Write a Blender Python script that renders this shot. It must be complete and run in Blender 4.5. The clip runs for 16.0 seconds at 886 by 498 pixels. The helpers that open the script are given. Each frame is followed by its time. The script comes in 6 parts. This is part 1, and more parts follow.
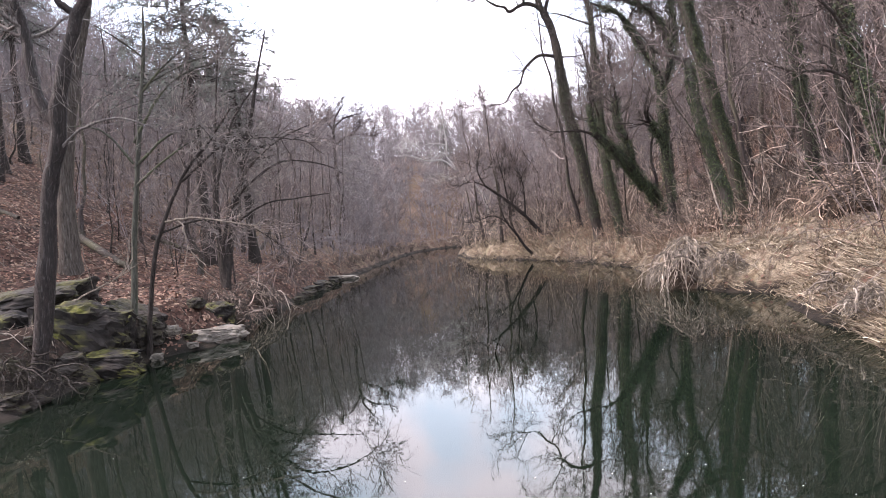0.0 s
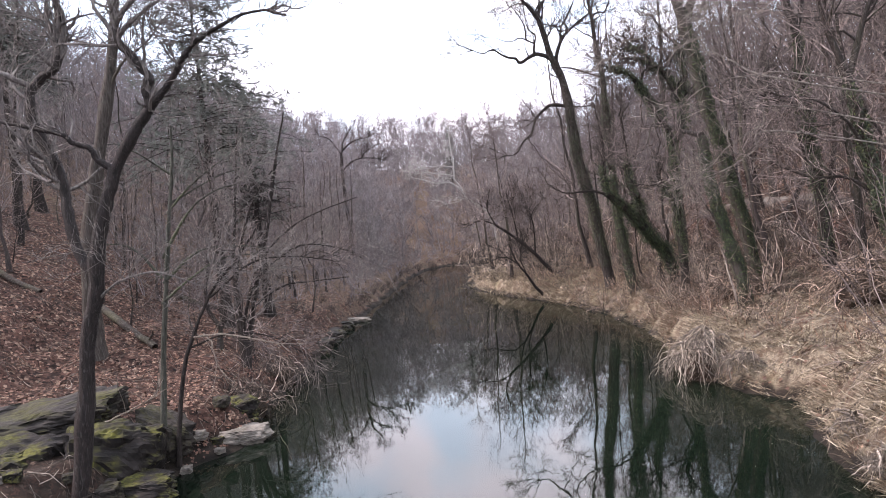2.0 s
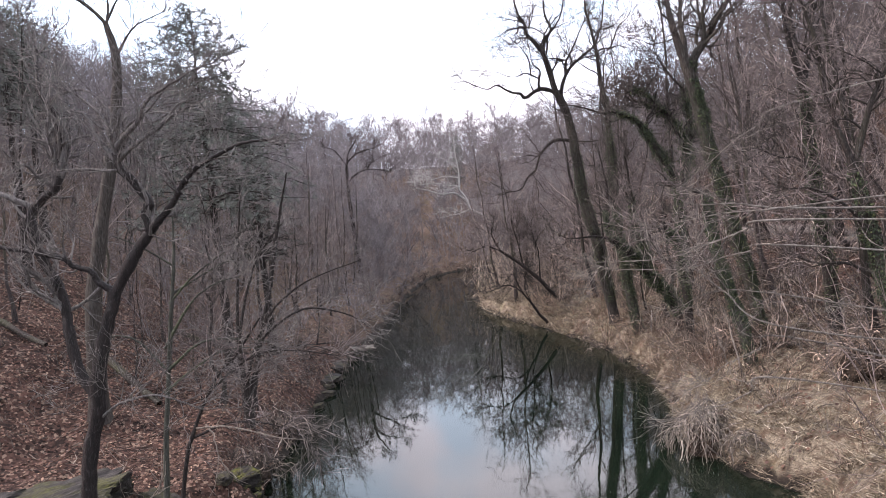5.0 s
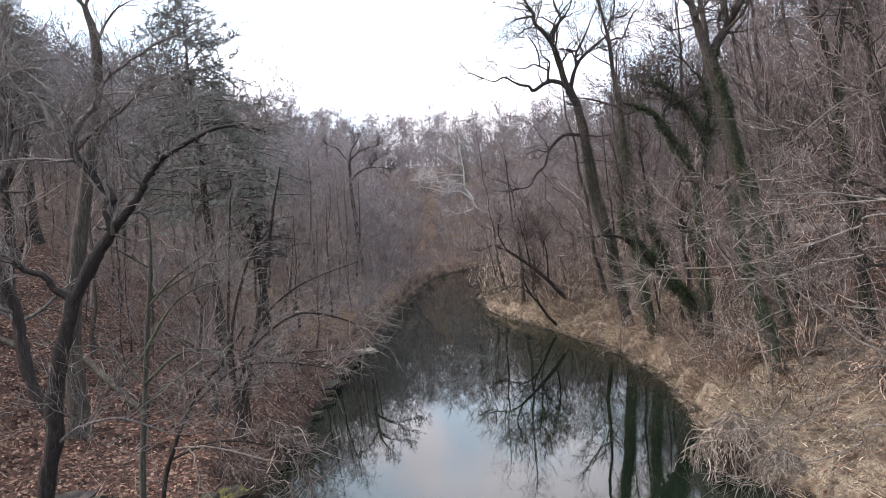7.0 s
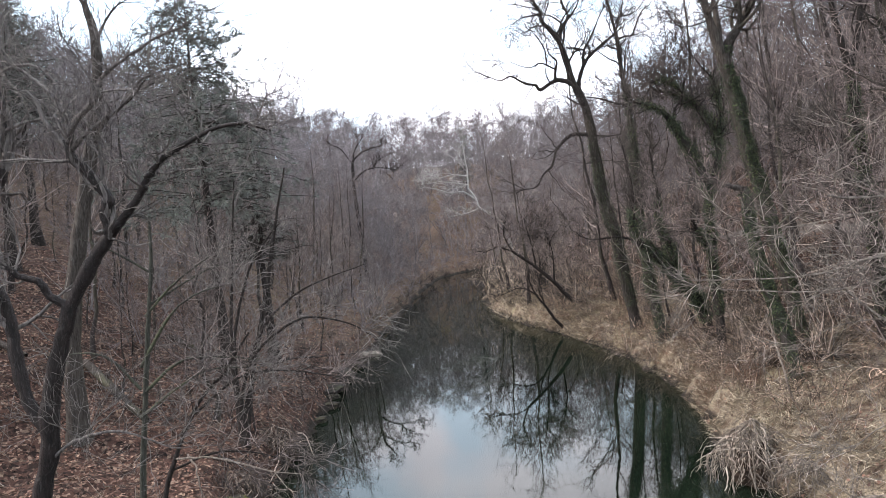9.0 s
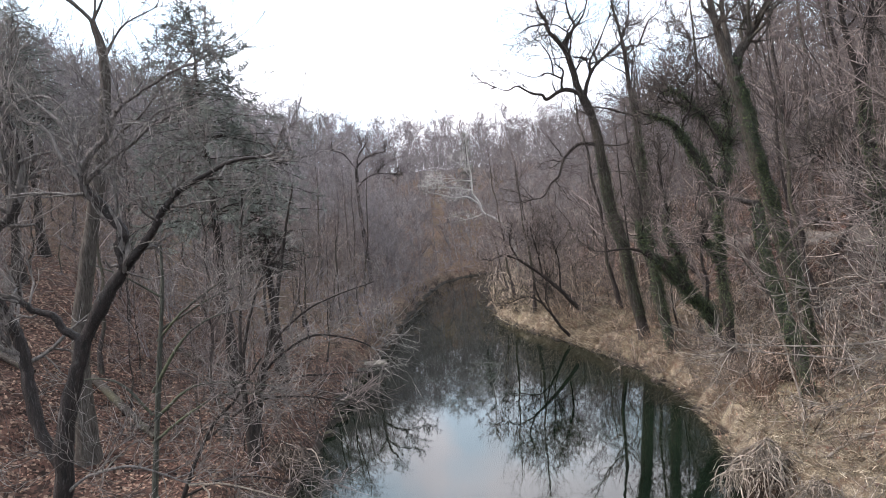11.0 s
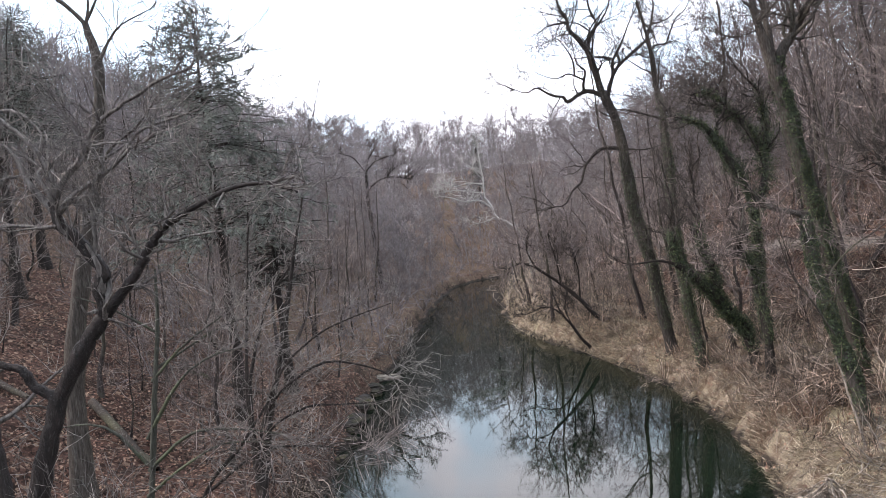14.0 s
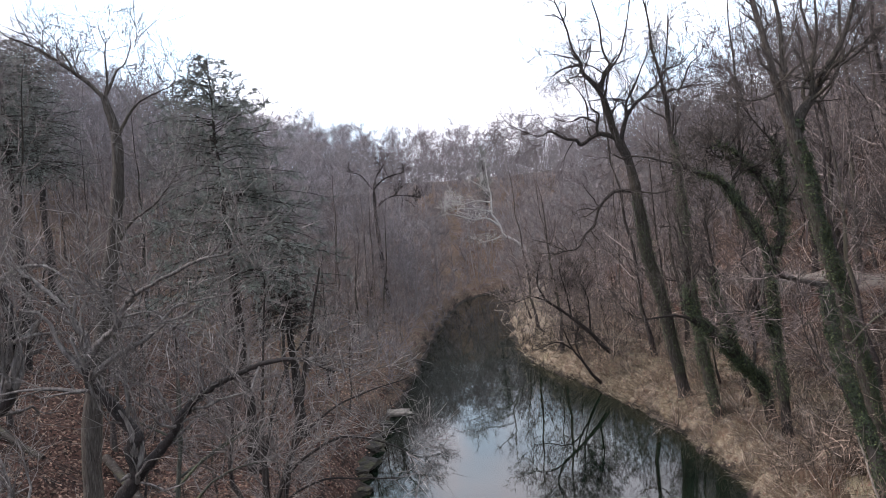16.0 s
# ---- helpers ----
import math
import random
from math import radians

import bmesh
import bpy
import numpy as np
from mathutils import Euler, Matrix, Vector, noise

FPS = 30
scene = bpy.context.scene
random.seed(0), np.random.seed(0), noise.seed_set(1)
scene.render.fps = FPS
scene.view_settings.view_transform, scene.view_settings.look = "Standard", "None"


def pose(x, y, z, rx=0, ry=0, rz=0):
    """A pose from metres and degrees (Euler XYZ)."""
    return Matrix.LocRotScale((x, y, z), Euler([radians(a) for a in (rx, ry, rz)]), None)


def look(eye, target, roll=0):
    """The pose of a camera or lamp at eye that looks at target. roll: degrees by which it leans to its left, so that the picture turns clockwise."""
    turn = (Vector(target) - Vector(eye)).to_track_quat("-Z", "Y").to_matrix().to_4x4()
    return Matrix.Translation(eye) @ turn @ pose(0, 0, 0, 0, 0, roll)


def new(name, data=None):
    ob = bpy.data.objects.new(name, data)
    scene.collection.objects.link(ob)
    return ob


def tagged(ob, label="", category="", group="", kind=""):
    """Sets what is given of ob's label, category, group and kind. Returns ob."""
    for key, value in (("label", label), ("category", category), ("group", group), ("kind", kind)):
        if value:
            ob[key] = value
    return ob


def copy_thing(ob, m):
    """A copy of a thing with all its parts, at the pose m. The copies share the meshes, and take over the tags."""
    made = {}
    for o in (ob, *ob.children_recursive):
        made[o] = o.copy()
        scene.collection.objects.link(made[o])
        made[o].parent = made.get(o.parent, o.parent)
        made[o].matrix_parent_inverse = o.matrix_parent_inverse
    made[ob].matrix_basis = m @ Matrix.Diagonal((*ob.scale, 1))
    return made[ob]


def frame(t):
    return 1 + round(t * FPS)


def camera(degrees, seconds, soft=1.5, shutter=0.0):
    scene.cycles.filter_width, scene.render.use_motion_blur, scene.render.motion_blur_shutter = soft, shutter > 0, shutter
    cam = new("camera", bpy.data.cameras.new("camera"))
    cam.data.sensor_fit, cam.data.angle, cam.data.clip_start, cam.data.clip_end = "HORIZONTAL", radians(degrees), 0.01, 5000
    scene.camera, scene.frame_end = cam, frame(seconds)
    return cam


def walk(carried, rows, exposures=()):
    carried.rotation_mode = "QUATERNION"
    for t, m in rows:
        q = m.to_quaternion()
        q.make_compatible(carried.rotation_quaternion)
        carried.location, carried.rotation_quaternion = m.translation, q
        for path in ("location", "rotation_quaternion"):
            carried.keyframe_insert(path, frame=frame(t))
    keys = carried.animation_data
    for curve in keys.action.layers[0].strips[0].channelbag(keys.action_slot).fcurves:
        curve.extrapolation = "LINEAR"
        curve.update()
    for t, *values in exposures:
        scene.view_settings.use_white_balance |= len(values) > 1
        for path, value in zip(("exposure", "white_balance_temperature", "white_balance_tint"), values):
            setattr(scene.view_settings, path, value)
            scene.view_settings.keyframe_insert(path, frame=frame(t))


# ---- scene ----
cam = camera(67.2, 16.0, 0.75)
METRES, EYE, TILT, LEAN, TURN = 11.5, 2.06, -1.26, 5.8, 0.0
ROWS = [
    (0.0, 0.0, 0.0, 0.0, 0.0, 0.0, -0.0),
    (0.5, -0.0021, -0.0018, 0.0258, 0.09, 0.02, 0.09),
    (1.0, -0.0114, -0.0071, 0.0841, 0.19, 0.04, 0.11),
    (1.5, -0.0239, -0.0147, 0.1487, 0.25, 0.06, 0.19),
    (2.0, -0.035, -0.0225, 0.2141, 0.37, 0.05, 0.3),
    (2.5, -0.0453, -0.0334, 0.2813, 0.47, 0.04, 0.41),
    (3.0, -0.0505, -0.0456, 0.3491, 0.58, -0.09, 0.53),
    (3.5, -0.0498, -0.0492, 0.3935, 0.71, -0.32, 0.49),
    (4.0, -0.0275, -0.0472, 0.4055, 0.84, -0.52, 0.29),
    (6.5, -0.0241, 0.0711, 0.4029, 0.96, -0.69, 0.15),
    (7.0, -0.0282, 0.1061, 0.4058, 1.29, -0.72, 0.26),
    (7.5, -0.0319, 0.1203, 0.4069, 1.39, -0.73, 0.34),
    (8.0, -0.0352, 0.1314, 0.4083, 1.37, -0.73, 0.32),
    (8.5, -0.0394, 0.1404, 0.4098, 1.42, -0.73, 0.25),
    (9.0, -0.043, 0.1462, 0.4105, 1.48, -0.69, 0.3),
    (9.5, -0.0481, 0.1477, 0.428, 1.56, -0.65, 0.38),
    (12.0, -0.0728, 0.1803, 0.4483, 1.7, -0.5, 0.55),
    (12.5, -0.0808, 0.2211, 0.4502, 1.66, -0.48, 0.51),
    (13.0, -0.0883, 0.2644, 0.454, 1.94, -0.47, 0.64),
    (13.5, -0.0923, 0.28, 0.4562, 2.23, -0.48, 0.75),
    (14.0, -0.0961, 0.2832, 0.4859, 2.4, -0.5, 0.85),
    (14.5, -0.1046, 0.2854, 0.5499, 2.48, -0.56, 0.81),
    (15.0, -0.1135, 0.2864, 0.616, 2.57, -0.55, 0.65),
    (15.5, -0.121, 0.2886, 0.6455, 2.63, -0.48, 0.48),
    (16.0, -0.1255, 0.29, 0.648, 2.76, -0.42, 0.56),
]
walk(cam, [(t, pose(0, 0, EYE, TILT, LEAN, TURN) @ pose(METRES * x, METRES * y, METRES * z, 90 + pitch, roll, yaw)) for t, x, y, z, yaw, pitch, roll in ROWS],
     [(0.0, 0.86, 6800, 29), (2.0, 0.58, 6720, 28), (4.0, 0.33, 6650, 27), (6.5, 0.34, 6700, 25), (7.7, 0.35, 6650, 19), (12.0, 0.41, 6640, 19), (14.6, 0.37, 6580, 21), (16.0, 0.05, 6500, 22)])

# ---- world and light ----
world = bpy.data.worlds.new("sky")
scene.world = world
world.use_nodes = True
wn, wl = world.node_tree.nodes, world.node_tree.links
wn.clear()
SUN_ELEV, SUN_AZ = 46.0, 268.0
sky = wn.new("ShaderNodeTexSky")
sky.sky_type, sky.sun_disc = "NISHITA", False
sky.sun_elevation, sky.sun_rotation = radians(SUN_ELEV), radians(SUN_AZ)
bg_sky, bg_cloud = wn.new("ShaderNodeBackground"), wn.new("ShaderNodeBackground")
bg_sky.inputs["Strength"].default_value = 0.10
bg_cloud.inputs["Strength"].default_value = 2.6
w_tc, w_noise, w_ramp = wn.new("ShaderNodeTexCoord"), wn.new("ShaderNodeTexNoise"), wn.new("ShaderNodeMapRange")
w_noise.inputs["Scale"].default_value, w_noise.inputs["Detail"].default_value = 3.4, 4
w_ramp.inputs["From Min"].default_value, w_ramp.inputs["From Max"].default_value = 0.34, 0.60
w_ramp.inputs["To Min"].default_value, w_ramp.inputs["To Max"].default_value = 0.75, 1.0
w_mix, w_out = wn.new("ShaderNodeMixShader"), wn.new("ShaderNodeOutputWorld")
w_thin, w_veil, w_tone = wn.new("ShaderNodeTexNoise"), wn.new("ShaderNodeMapRange"), wn.new("ShaderNodeMix")
w_thin.inputs["Scale"].default_value, w_thin.inputs["Detail"].default_value = 5.0, 5
w_veil.inputs["From Min"].default_value, w_veil.inputs["From Max"].default_value = 0.42, 0.58
w_tone.data_type = "RGBA"
w_tone.inputs[6].default_value, w_tone.inputs[7].default_value = (0.66, 0.87, 1.0, 1), (0.90, 0.955, 1.0, 1)
wl.new(w_tc.outputs["Generated"], w_thin.inputs["Vector"])
wl.new(w_thin.outputs["Fac"], w_veil.inputs["Value"])
wl.new(w_veil.outputs["Result"], w_tone.inputs[0])
wl.new(w_tone.outputs[2], bg_cloud.inputs["Color"])
wl.new(w_tc.outputs["Generated"], w_noise.inputs["Vector"])
wl.new(w_noise.outputs["Fac"], w_ramp.inputs["Value"])
wl.new(w_ramp.outputs["Result"], w_mix.inputs["Fac"])
wl.new(sky.outputs["Color"], bg_sky.inputs["Color"])
wl.new(bg_sky.outputs["Background"], w_mix.inputs[1])
wl.new(bg_cloud.outputs["Background"], w_mix.inputs[2])
wl.new(w_mix.outputs["Shader"], w_out.inputs["Surface"])

sun = new("sun", bpy.data.lights.new("sun", "SUN"))
sun.data.energy, sun.data.angle, sun.data.color = 5.0, radians(4), (1.0, 0.93, 0.84)
sun_dir = Vector((math.sin(radians(SUN_AZ)) * math.cos(radians(SUN_ELEV)), math.cos(radians(SUN_AZ)) * math.cos(radians(SUN_ELEV)), math.sin(radians(SUN_ELEV))))
sun.matrix_basis = look(sun_dir * 200, (0, 0, 0))


# ---- materials ----
class Nodes:
    """A small builder of node materials."""

    def __init__(self, name):
        self.mat = bpy.data.materials.new(name)
        self.mat.use_nodes = True
        self.n, self.l = self.mat.node_tree.nodes, self.mat.node_tree.links
        self.bsdf = self.n["Principled BSDF"]
        self.tc = self.n.new("ShaderNodeTexCoord")
        self.geo = self.n.new("ShaderNodeNewGeometry")
        self.info = self.n.new("ShaderNodeObjectInfo")

    def mapped(self, scale, source="Object"):
        m = self.n.new("ShaderNodeMapping")
        m.inputs["Scale"].default_value = scale
        self.l.new(self.geo.outputs["Position"] if source == "World" else self.tc.outputs[source], m.inputs["Vector"])
        return m.outputs["Vector"]

    def noise(self, scale, detail=4, vec=None, rough=0.6):
        t = self.n.new("ShaderNodeTexNoise")
        t.inputs["Scale"].default_value, t.inputs["Detail"].default_value = scale, detail
        t.inputs["Roughness"].default_value = rough
        if vec is not None:
            self.l.new(vec, t.inputs["Vector"])
        return t.outputs["Fac"]

    def range(self, value, a, b, c=0.0, d=1.0):
        r = self.n.new("ShaderNodeMapRange")
        for key, v in zip(("From Min", "From Max", "To Min", "To Max"), (a, b, c, d)):
            r.inputs[key].default_value = v
        self.l.new(value, r.inputs["Value"])
        return r.outputs["Result"]

    def mix(self, fac, a, b, blend="MIX"):
        m = self.n.new("ShaderNodeMix")
        m.data_type, m.blend_type = "RGBA", blend
        for socket, v in ((m.inputs[0], fac), (m.inputs[6], a), (m.inputs[7], b)):
            if isinstance(v, bpy.types.NodeSocket):
                self.l.new(v, socket)
            else:
                socket.default_value = (*v, 1) if isinstance(v, tuple) else v
        return m.outputs[2]

    def scale_by(self, colour, value):
        m = self.n.new("ShaderNodeVectorMath")
        m.operation = "SCALE"
        self.l.new(colour, m.inputs[0])
        self.l.new(value, m.inputs["Scale"])
        return m.outputs[0]

    def mul(self, a, b, op="MULTIPLY"):
        m = self.n.new("ShaderNodeMath")
        m.operation = op
        for socket, v in zip(m.inputs, (a, b)):
            if isinstance(v, bpy.types.NodeSocket):
                self.l.new(v, socket)
            else:
                socket.default_value = v
        return m.outputs[0]

    def wobble(self, vec, scale, amount):
        t = self.n.new("ShaderNodeTexNoise")
        t.inputs["Scale"].default_value = scale
        self.l.new(vec, t.inputs["Vector"])
        m = self.n.new("ShaderNodeVectorMath")
        m.operation = "MULTIPLY_ADD"
        m.inputs[1].default_value = (amount, amount, amount)
        self.l.new(t.outputs["Color"], m.inputs[0])
        self.l.new(vec, m.inputs[2])
        return m.outputs[0]

    def bump(self, height, strength, distance=0.02):
        b = self.n.new("ShaderNodeBump")
        b.inputs["Strength"].default_value, b.inputs["Distance"].default_value = strength, distance
        self.l.new(height, b.inputs["Height"])
        self.l.new(b.outputs["Normal"], self.bsdf.inputs["Normal"])

    def done(self, colour, rough=0.85, spec=0.25):
        self.l.new(colour, self.bsdf.inputs["Base Color"])
        if isinstance(rough, bpy.types.NodeSocket):
            self.l.new(rough, self.bsdf.inputs["Roughness"])
        else:
            self.bsdf.inputs["Roughness"].default_value = rough
        self.bsdf.inputs["Specular IOR Level"].default_value = spec
        return self.mat


def bark(name, dark, light, vary=0.5, lichen=0.0, moss=0.0, island=False, rough=0.88, spec=0.2):
    k = Nodes(name)
    ridges = k.noise(24, 6, k.mapped((1, 1, 0.13)), 0.7)
    blotch = k.noise(1.1, 3)
    col = k.mix(k.range(ridges, 0.32, 0.68), dark, light)
    if lichen:
        col = k.mix(k.range(k.noise(34, 6), 0.55, 0.66, 0, lichen), col, (0.22, 0.215, 0.20))
    if moss:
        col = k.mix(k.range(blotch, 0.50, 0.64, 0, moss), col, (0.07, 0.09, 0.03))
    if island:
        seed = k.geo.outputs["Random Per Island"]
        tone = k.range(k.mul(seed, 3.0, "POWER"), 0, 1, 1 - 0.8 * vary, 1 + 2.0 * vary)
    else:
        tone = k.range(k.info.outputs["Random"], 0, 1, 1 - vary, 1 + vary)
    col = k.scale_by(col, k.mul(tone, k.range(blotch, 0.3, 0.7, 0.75, 1.25)))
    k.bump(ridges, 1.0, 0.05)
    return k.done(col, rough, spec)


BARK_DARK = bark("bark_dark_brown", (0.007, 0.0056, 0.005), (0.036, 0.029, 0.026), 0.15, 0.12)
BARK_GREY = bark("bark_grey", (0.024, 0.020, 0.018), (0.082, 0.071, 0.064), 0.1, 0.2, 0.2)
BARK_ASH = bark("bark_ash_grey", (0.016, 0.013, 0.011), (0.088, 0.075, 0.065), 0.1, 0.25, 0.1)
BARK_TALL = bark("bark_grey_brown_tall", (0.008, 0.0064, 0.0056), (0.052, 0.042, 0.037), 0.12, 0.25, 0.1)
BARK_FORK = bark("bark_dark_lichened", (0.0034, 0.0023, 0.0021), (0.030, 0.0215, 0.020), 0.1, 0.2, 0, False, 0.7, 0.3)
BARK_LICHEN = bark("bark_lichened_limb", (0.014, 0.0110, 0.0100), (0.215, 0.192, 0.181), 0.1, 0.5, 0, False, 0.75, 0.3)
TWIG_FORK = bark("twigs_lichened", (0.022, 0.018, 0.017), (0.25, 0.224, 0.21), 0.5, 0.3, 0, True, 0.7, 0.3)
TWIG_PALE = bark("twigs_pale", (0.050, 0.042, 0.037), (0.30, 0.268, 0.24), 0.6, 0.4, 0, True)
BARK_WOOD = bark("bark_forest", (0.010, 0.008, 0.0074), (0.052, 0.042, 0.040), 0.45, 0.15, 0.12)
TWIG_WOOD = bark("twigs_forest", (0.050, 0.039, 0.037), (0.24, 0.20, 0.187), 0.6, 0, 0, True)
TWIG_TALL = bark("twigs_tall", (0.024, 0.020, 0.018), (0.125, 0.106, 0.096), 0.5, 0.1, 0, True)
# Paler and greyer than the near bark: distance haze painted into its colour.
BARK_HAZED = bark("bark_far_woods_hazed", (0.096, 0.086, 0.089), (0.225, 0.203, 0.209), 0.22, 0, 0, True)
BARK_PALE = bark("bark_sycamore_white", (0.19, 0.185, 0.175), (0.42, 0.41, 0.39), 0.1)
BARK_SHRUB = bark("bark_shrub", (0.044, 0.033, 0.028), (0.30, 0.246, 0.208), 0.95, 0, 0, True)
BARK_BRAMBLE = bark("bramble_stem", (0.048, 0.033, 0.026), (0.31, 0.240, 0.192), 0.9, 0, 0, True)
BARK_UNDER = bark("understorey_tan", (0.058, 0.046, 0.038), (0.35, 0.294, 0.252), 0.95, 0, 0, True)
BARK_WEED = bark("weed_stalk", (0.060, 0.034, 0.025), (0.20, 0.125, 0.088), 0.4, 0, 0, True)
BARK_BLEACHED = bark("bark_bleached", (0.060, 0.049, 0.041), (0.30, 0.258, 0.218), 0.6, 0, 0, True)
BARK_DEAD = bark("bark_dead_log", (0.012, 0.010, 0.0085), (0.066, 0.054, 0.046), 0.2, 0.3, 0.2)
BARK_GREEN = bark("bark_sapling_green", (0.022, 0.024, 0.018), (0.075, 0.075, 0.062), 0.1, 0.3, 0.3)


def leaf_material(name, a, b, c, rough=0.6):
    k = Nodes(name)
    r = k.geo.outputs["Random Per Island"]
    col = k.mix(k.range(r, 0.0, 0.6), a, b)
    col = k.mix(k.range(r, 0.82, 1.0), col, c)
    col = k.mix(k.range(k.noise(60, 3), 0.4, 0.7, 0, 0.5), col, a)
    return k.done(col, rough, 0.3)


IVY = leaf_material("ivy_leaf", (0.010, 0.016, 0.009), (0.040, 0.055, 0.025), (0.14, 0.160, 0.065), 0.55)
NEEDLE = leaf_material("conifer_needles", (0.068, 0.079, 0.070), (0.130, 0.144, 0.124), (0.22, 0.235, 0.205), 0.6)
DEAD_LEAF = leaf_material("dead_leaves", (0.036, 0.019, 0.014), (0.155, 0.083, 0.058), (0.38, 0.255, 0.180), 0.7)
STRAW = leaf_material("dead_grass", (0.045, 0.033, 0.022), (0.215, 0.172, 0.120), (0.57, 0.50, 0.385), 0.75)
FLUFF = leaf_material("floating_fluff", (0.24, 0.24, 0.21), (0.42, 0.42, 0.38), (0.7, 0.7, 0.66), 0.8)


def ground_material():
    k = Nodes("ground_leaf_litter")
    pos = k.mapped((1, 1, 1), "World")
    fine, mid, big = k.noise(26, 6, pos, 0.75), k.noise(2.6, 4, pos), k.noise(0.35, 3, pos)
    cells = k.n.new("ShaderNodeTexVoronoi")
    cells.inputs["Scale"].default_value = 13.0
    k.l.new(k.wobble(pos, 5.0, 0.10), cells.inputs["Vector"])
    tone = k.n.new("ShaderNodeSeparateColor")
    k.l.new(cells.outputs["Color"], tone.inputs[0])
    litter = k.mix(k.range(tone.outputs[0], 0.0, 0.75), (0.007, 0.0044, 0.0036), (0.070, 0.037, 0.028))
    litter = k.mix(k.range(tone.outputs[1], 0.80, 0.95), litter, (0.20, 0.140, 0.105))
    litter = k.scale_by(litter, k.range(fine, 0.3, 0.7, 0.6, 1.4))
    litter = k.mix(k.range(mid, 0.50, 0.64, 0, 0.75), litter, (0.018, 0.012, 0.010))
    straw = k.mix(k.range(fine, 0.33, 0.64), (0.018, 0.013, 0.010), (0.29, 0.240, 0.176))
    straw = k.mix(k.range(mid, 0.47, 0.60, 0, 0.85), straw, (0.070, 0.044, 0.031))
    straw = k.mix(k.range(big, 0.54, 0.66, 0, 0.35), straw, (0.105, 0.105, 0.052))
    mud = k.mix(k.range(mid, 0.35, 0.65), (0.007, 0.0056, 0.0045), (0.026, 0.020, 0.0155))
    a_cover, a_wet, a_trail = (k.n.new("ShaderNodeAttribute") for _ in range(3))
    a_trail.attribute_name = "trail"
    gravel = k.mix(k.range(fine, 0.35, 0.65), (0.10, 0.09, 0.08), (0.21, 0.19, 0.17))
    a_cover.attribute_name, a_wet.attribute_name = "cover", "wet"
    edge = k.mul(a_cover.outputs["Fac"], k.range(mid, 0.3, 0.7, -0.22, 0.22), "ADD")
    col = k.mix(k.range(edge, 0.35, 0.65), litter, straw)
    col = k.mix(k.range(k.mul(a_wet.outputs["Fac"], k.range(fine, 0.3, 0.7, -0.2, 0.2), "ADD"), 0.35, 0.65), col, mud)
    col = k.mix(k.mul(a_trail.outputs["Fac"], k.range(mid, 0.35, 0.6, 0.5, 1.0)), col, gravel)
    col = k.scale_by(col, k.range(big, 0.3, 0.7, 0.8, 1.2))
    k.bump(fine, 0.9, 0.05)
    return k.done(col, 0.92, 0.15)


GROUND = ground_material()


# Dark soil tone that paints the shaded inside of heaps and bank hollows.
def shade_soil_material():
    k = Nodes("shade_soil")
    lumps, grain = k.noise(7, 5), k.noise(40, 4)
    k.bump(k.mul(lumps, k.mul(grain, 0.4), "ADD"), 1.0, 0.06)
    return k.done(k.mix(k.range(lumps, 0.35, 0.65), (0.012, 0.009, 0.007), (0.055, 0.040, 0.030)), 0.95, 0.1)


SHADE_SOIL = shade_soil_material()


def water_material():
    k = Nodes("river_water")
    pos = k.mapped((1, 0.55, 1), "World")
    body = k.n.new("ShaderNodeBsdfDiffuse")
    k.l.new(k.mix(k.range(k.noise(0.25, 3, pos), 0.35, 0.65), (0.0046, 0.0086, 0.0055), (0.0073, 0.0126, 0.0079)), body.inputs["Color"])
    clear = k.n.new("ShaderNodeBsdfTransparent")
    clear.inputs["Color"].default_value = (0.11, 0.13, 0.08, 1)
    gloss = k.n.new("ShaderNodeBsdfGlossy")
    gloss.inputs["Roughness"].default_value = 0.012
    bump = k.n.new("ShaderNodeBump")
    bump.inputs["Strength"].default_value, bump.inputs["Distance"].default_value = 0.05, 0.02
    k.l.new(k.mul(k.noise(2.2, 2, pos), k.mul(k.noise(9.0, 2, pos), 0.25), "ADD"), bump.inputs["Height"])
    k.l.new(bump.outputs["Normal"], gloss.inputs["Normal"])
    under, top, fres = k.n.new("ShaderNodeMixShader"), k.n.new("ShaderNodeMixShader"), k.n.new("ShaderNodeFresnel")
    under.inputs["Fac"].default_value = 0.32
    fres.inputs["IOR"].default_value = 1.56
    k.l.new(body.outputs[0], under.inputs[1])
    k.l.new(clear.outputs[0], under.inputs[2])
    k.l.new(fres.outputs[0], top.inputs["Fac"])
    k.l.new(under.outputs[0], top.inputs[1])
    k.l.new(gloss.outputs[0], top.inputs[2])
    k.l.new(top.outputs[0], k.n["Material Output"].inputs["Surface"])
    return k.mat


WATER = water_material()


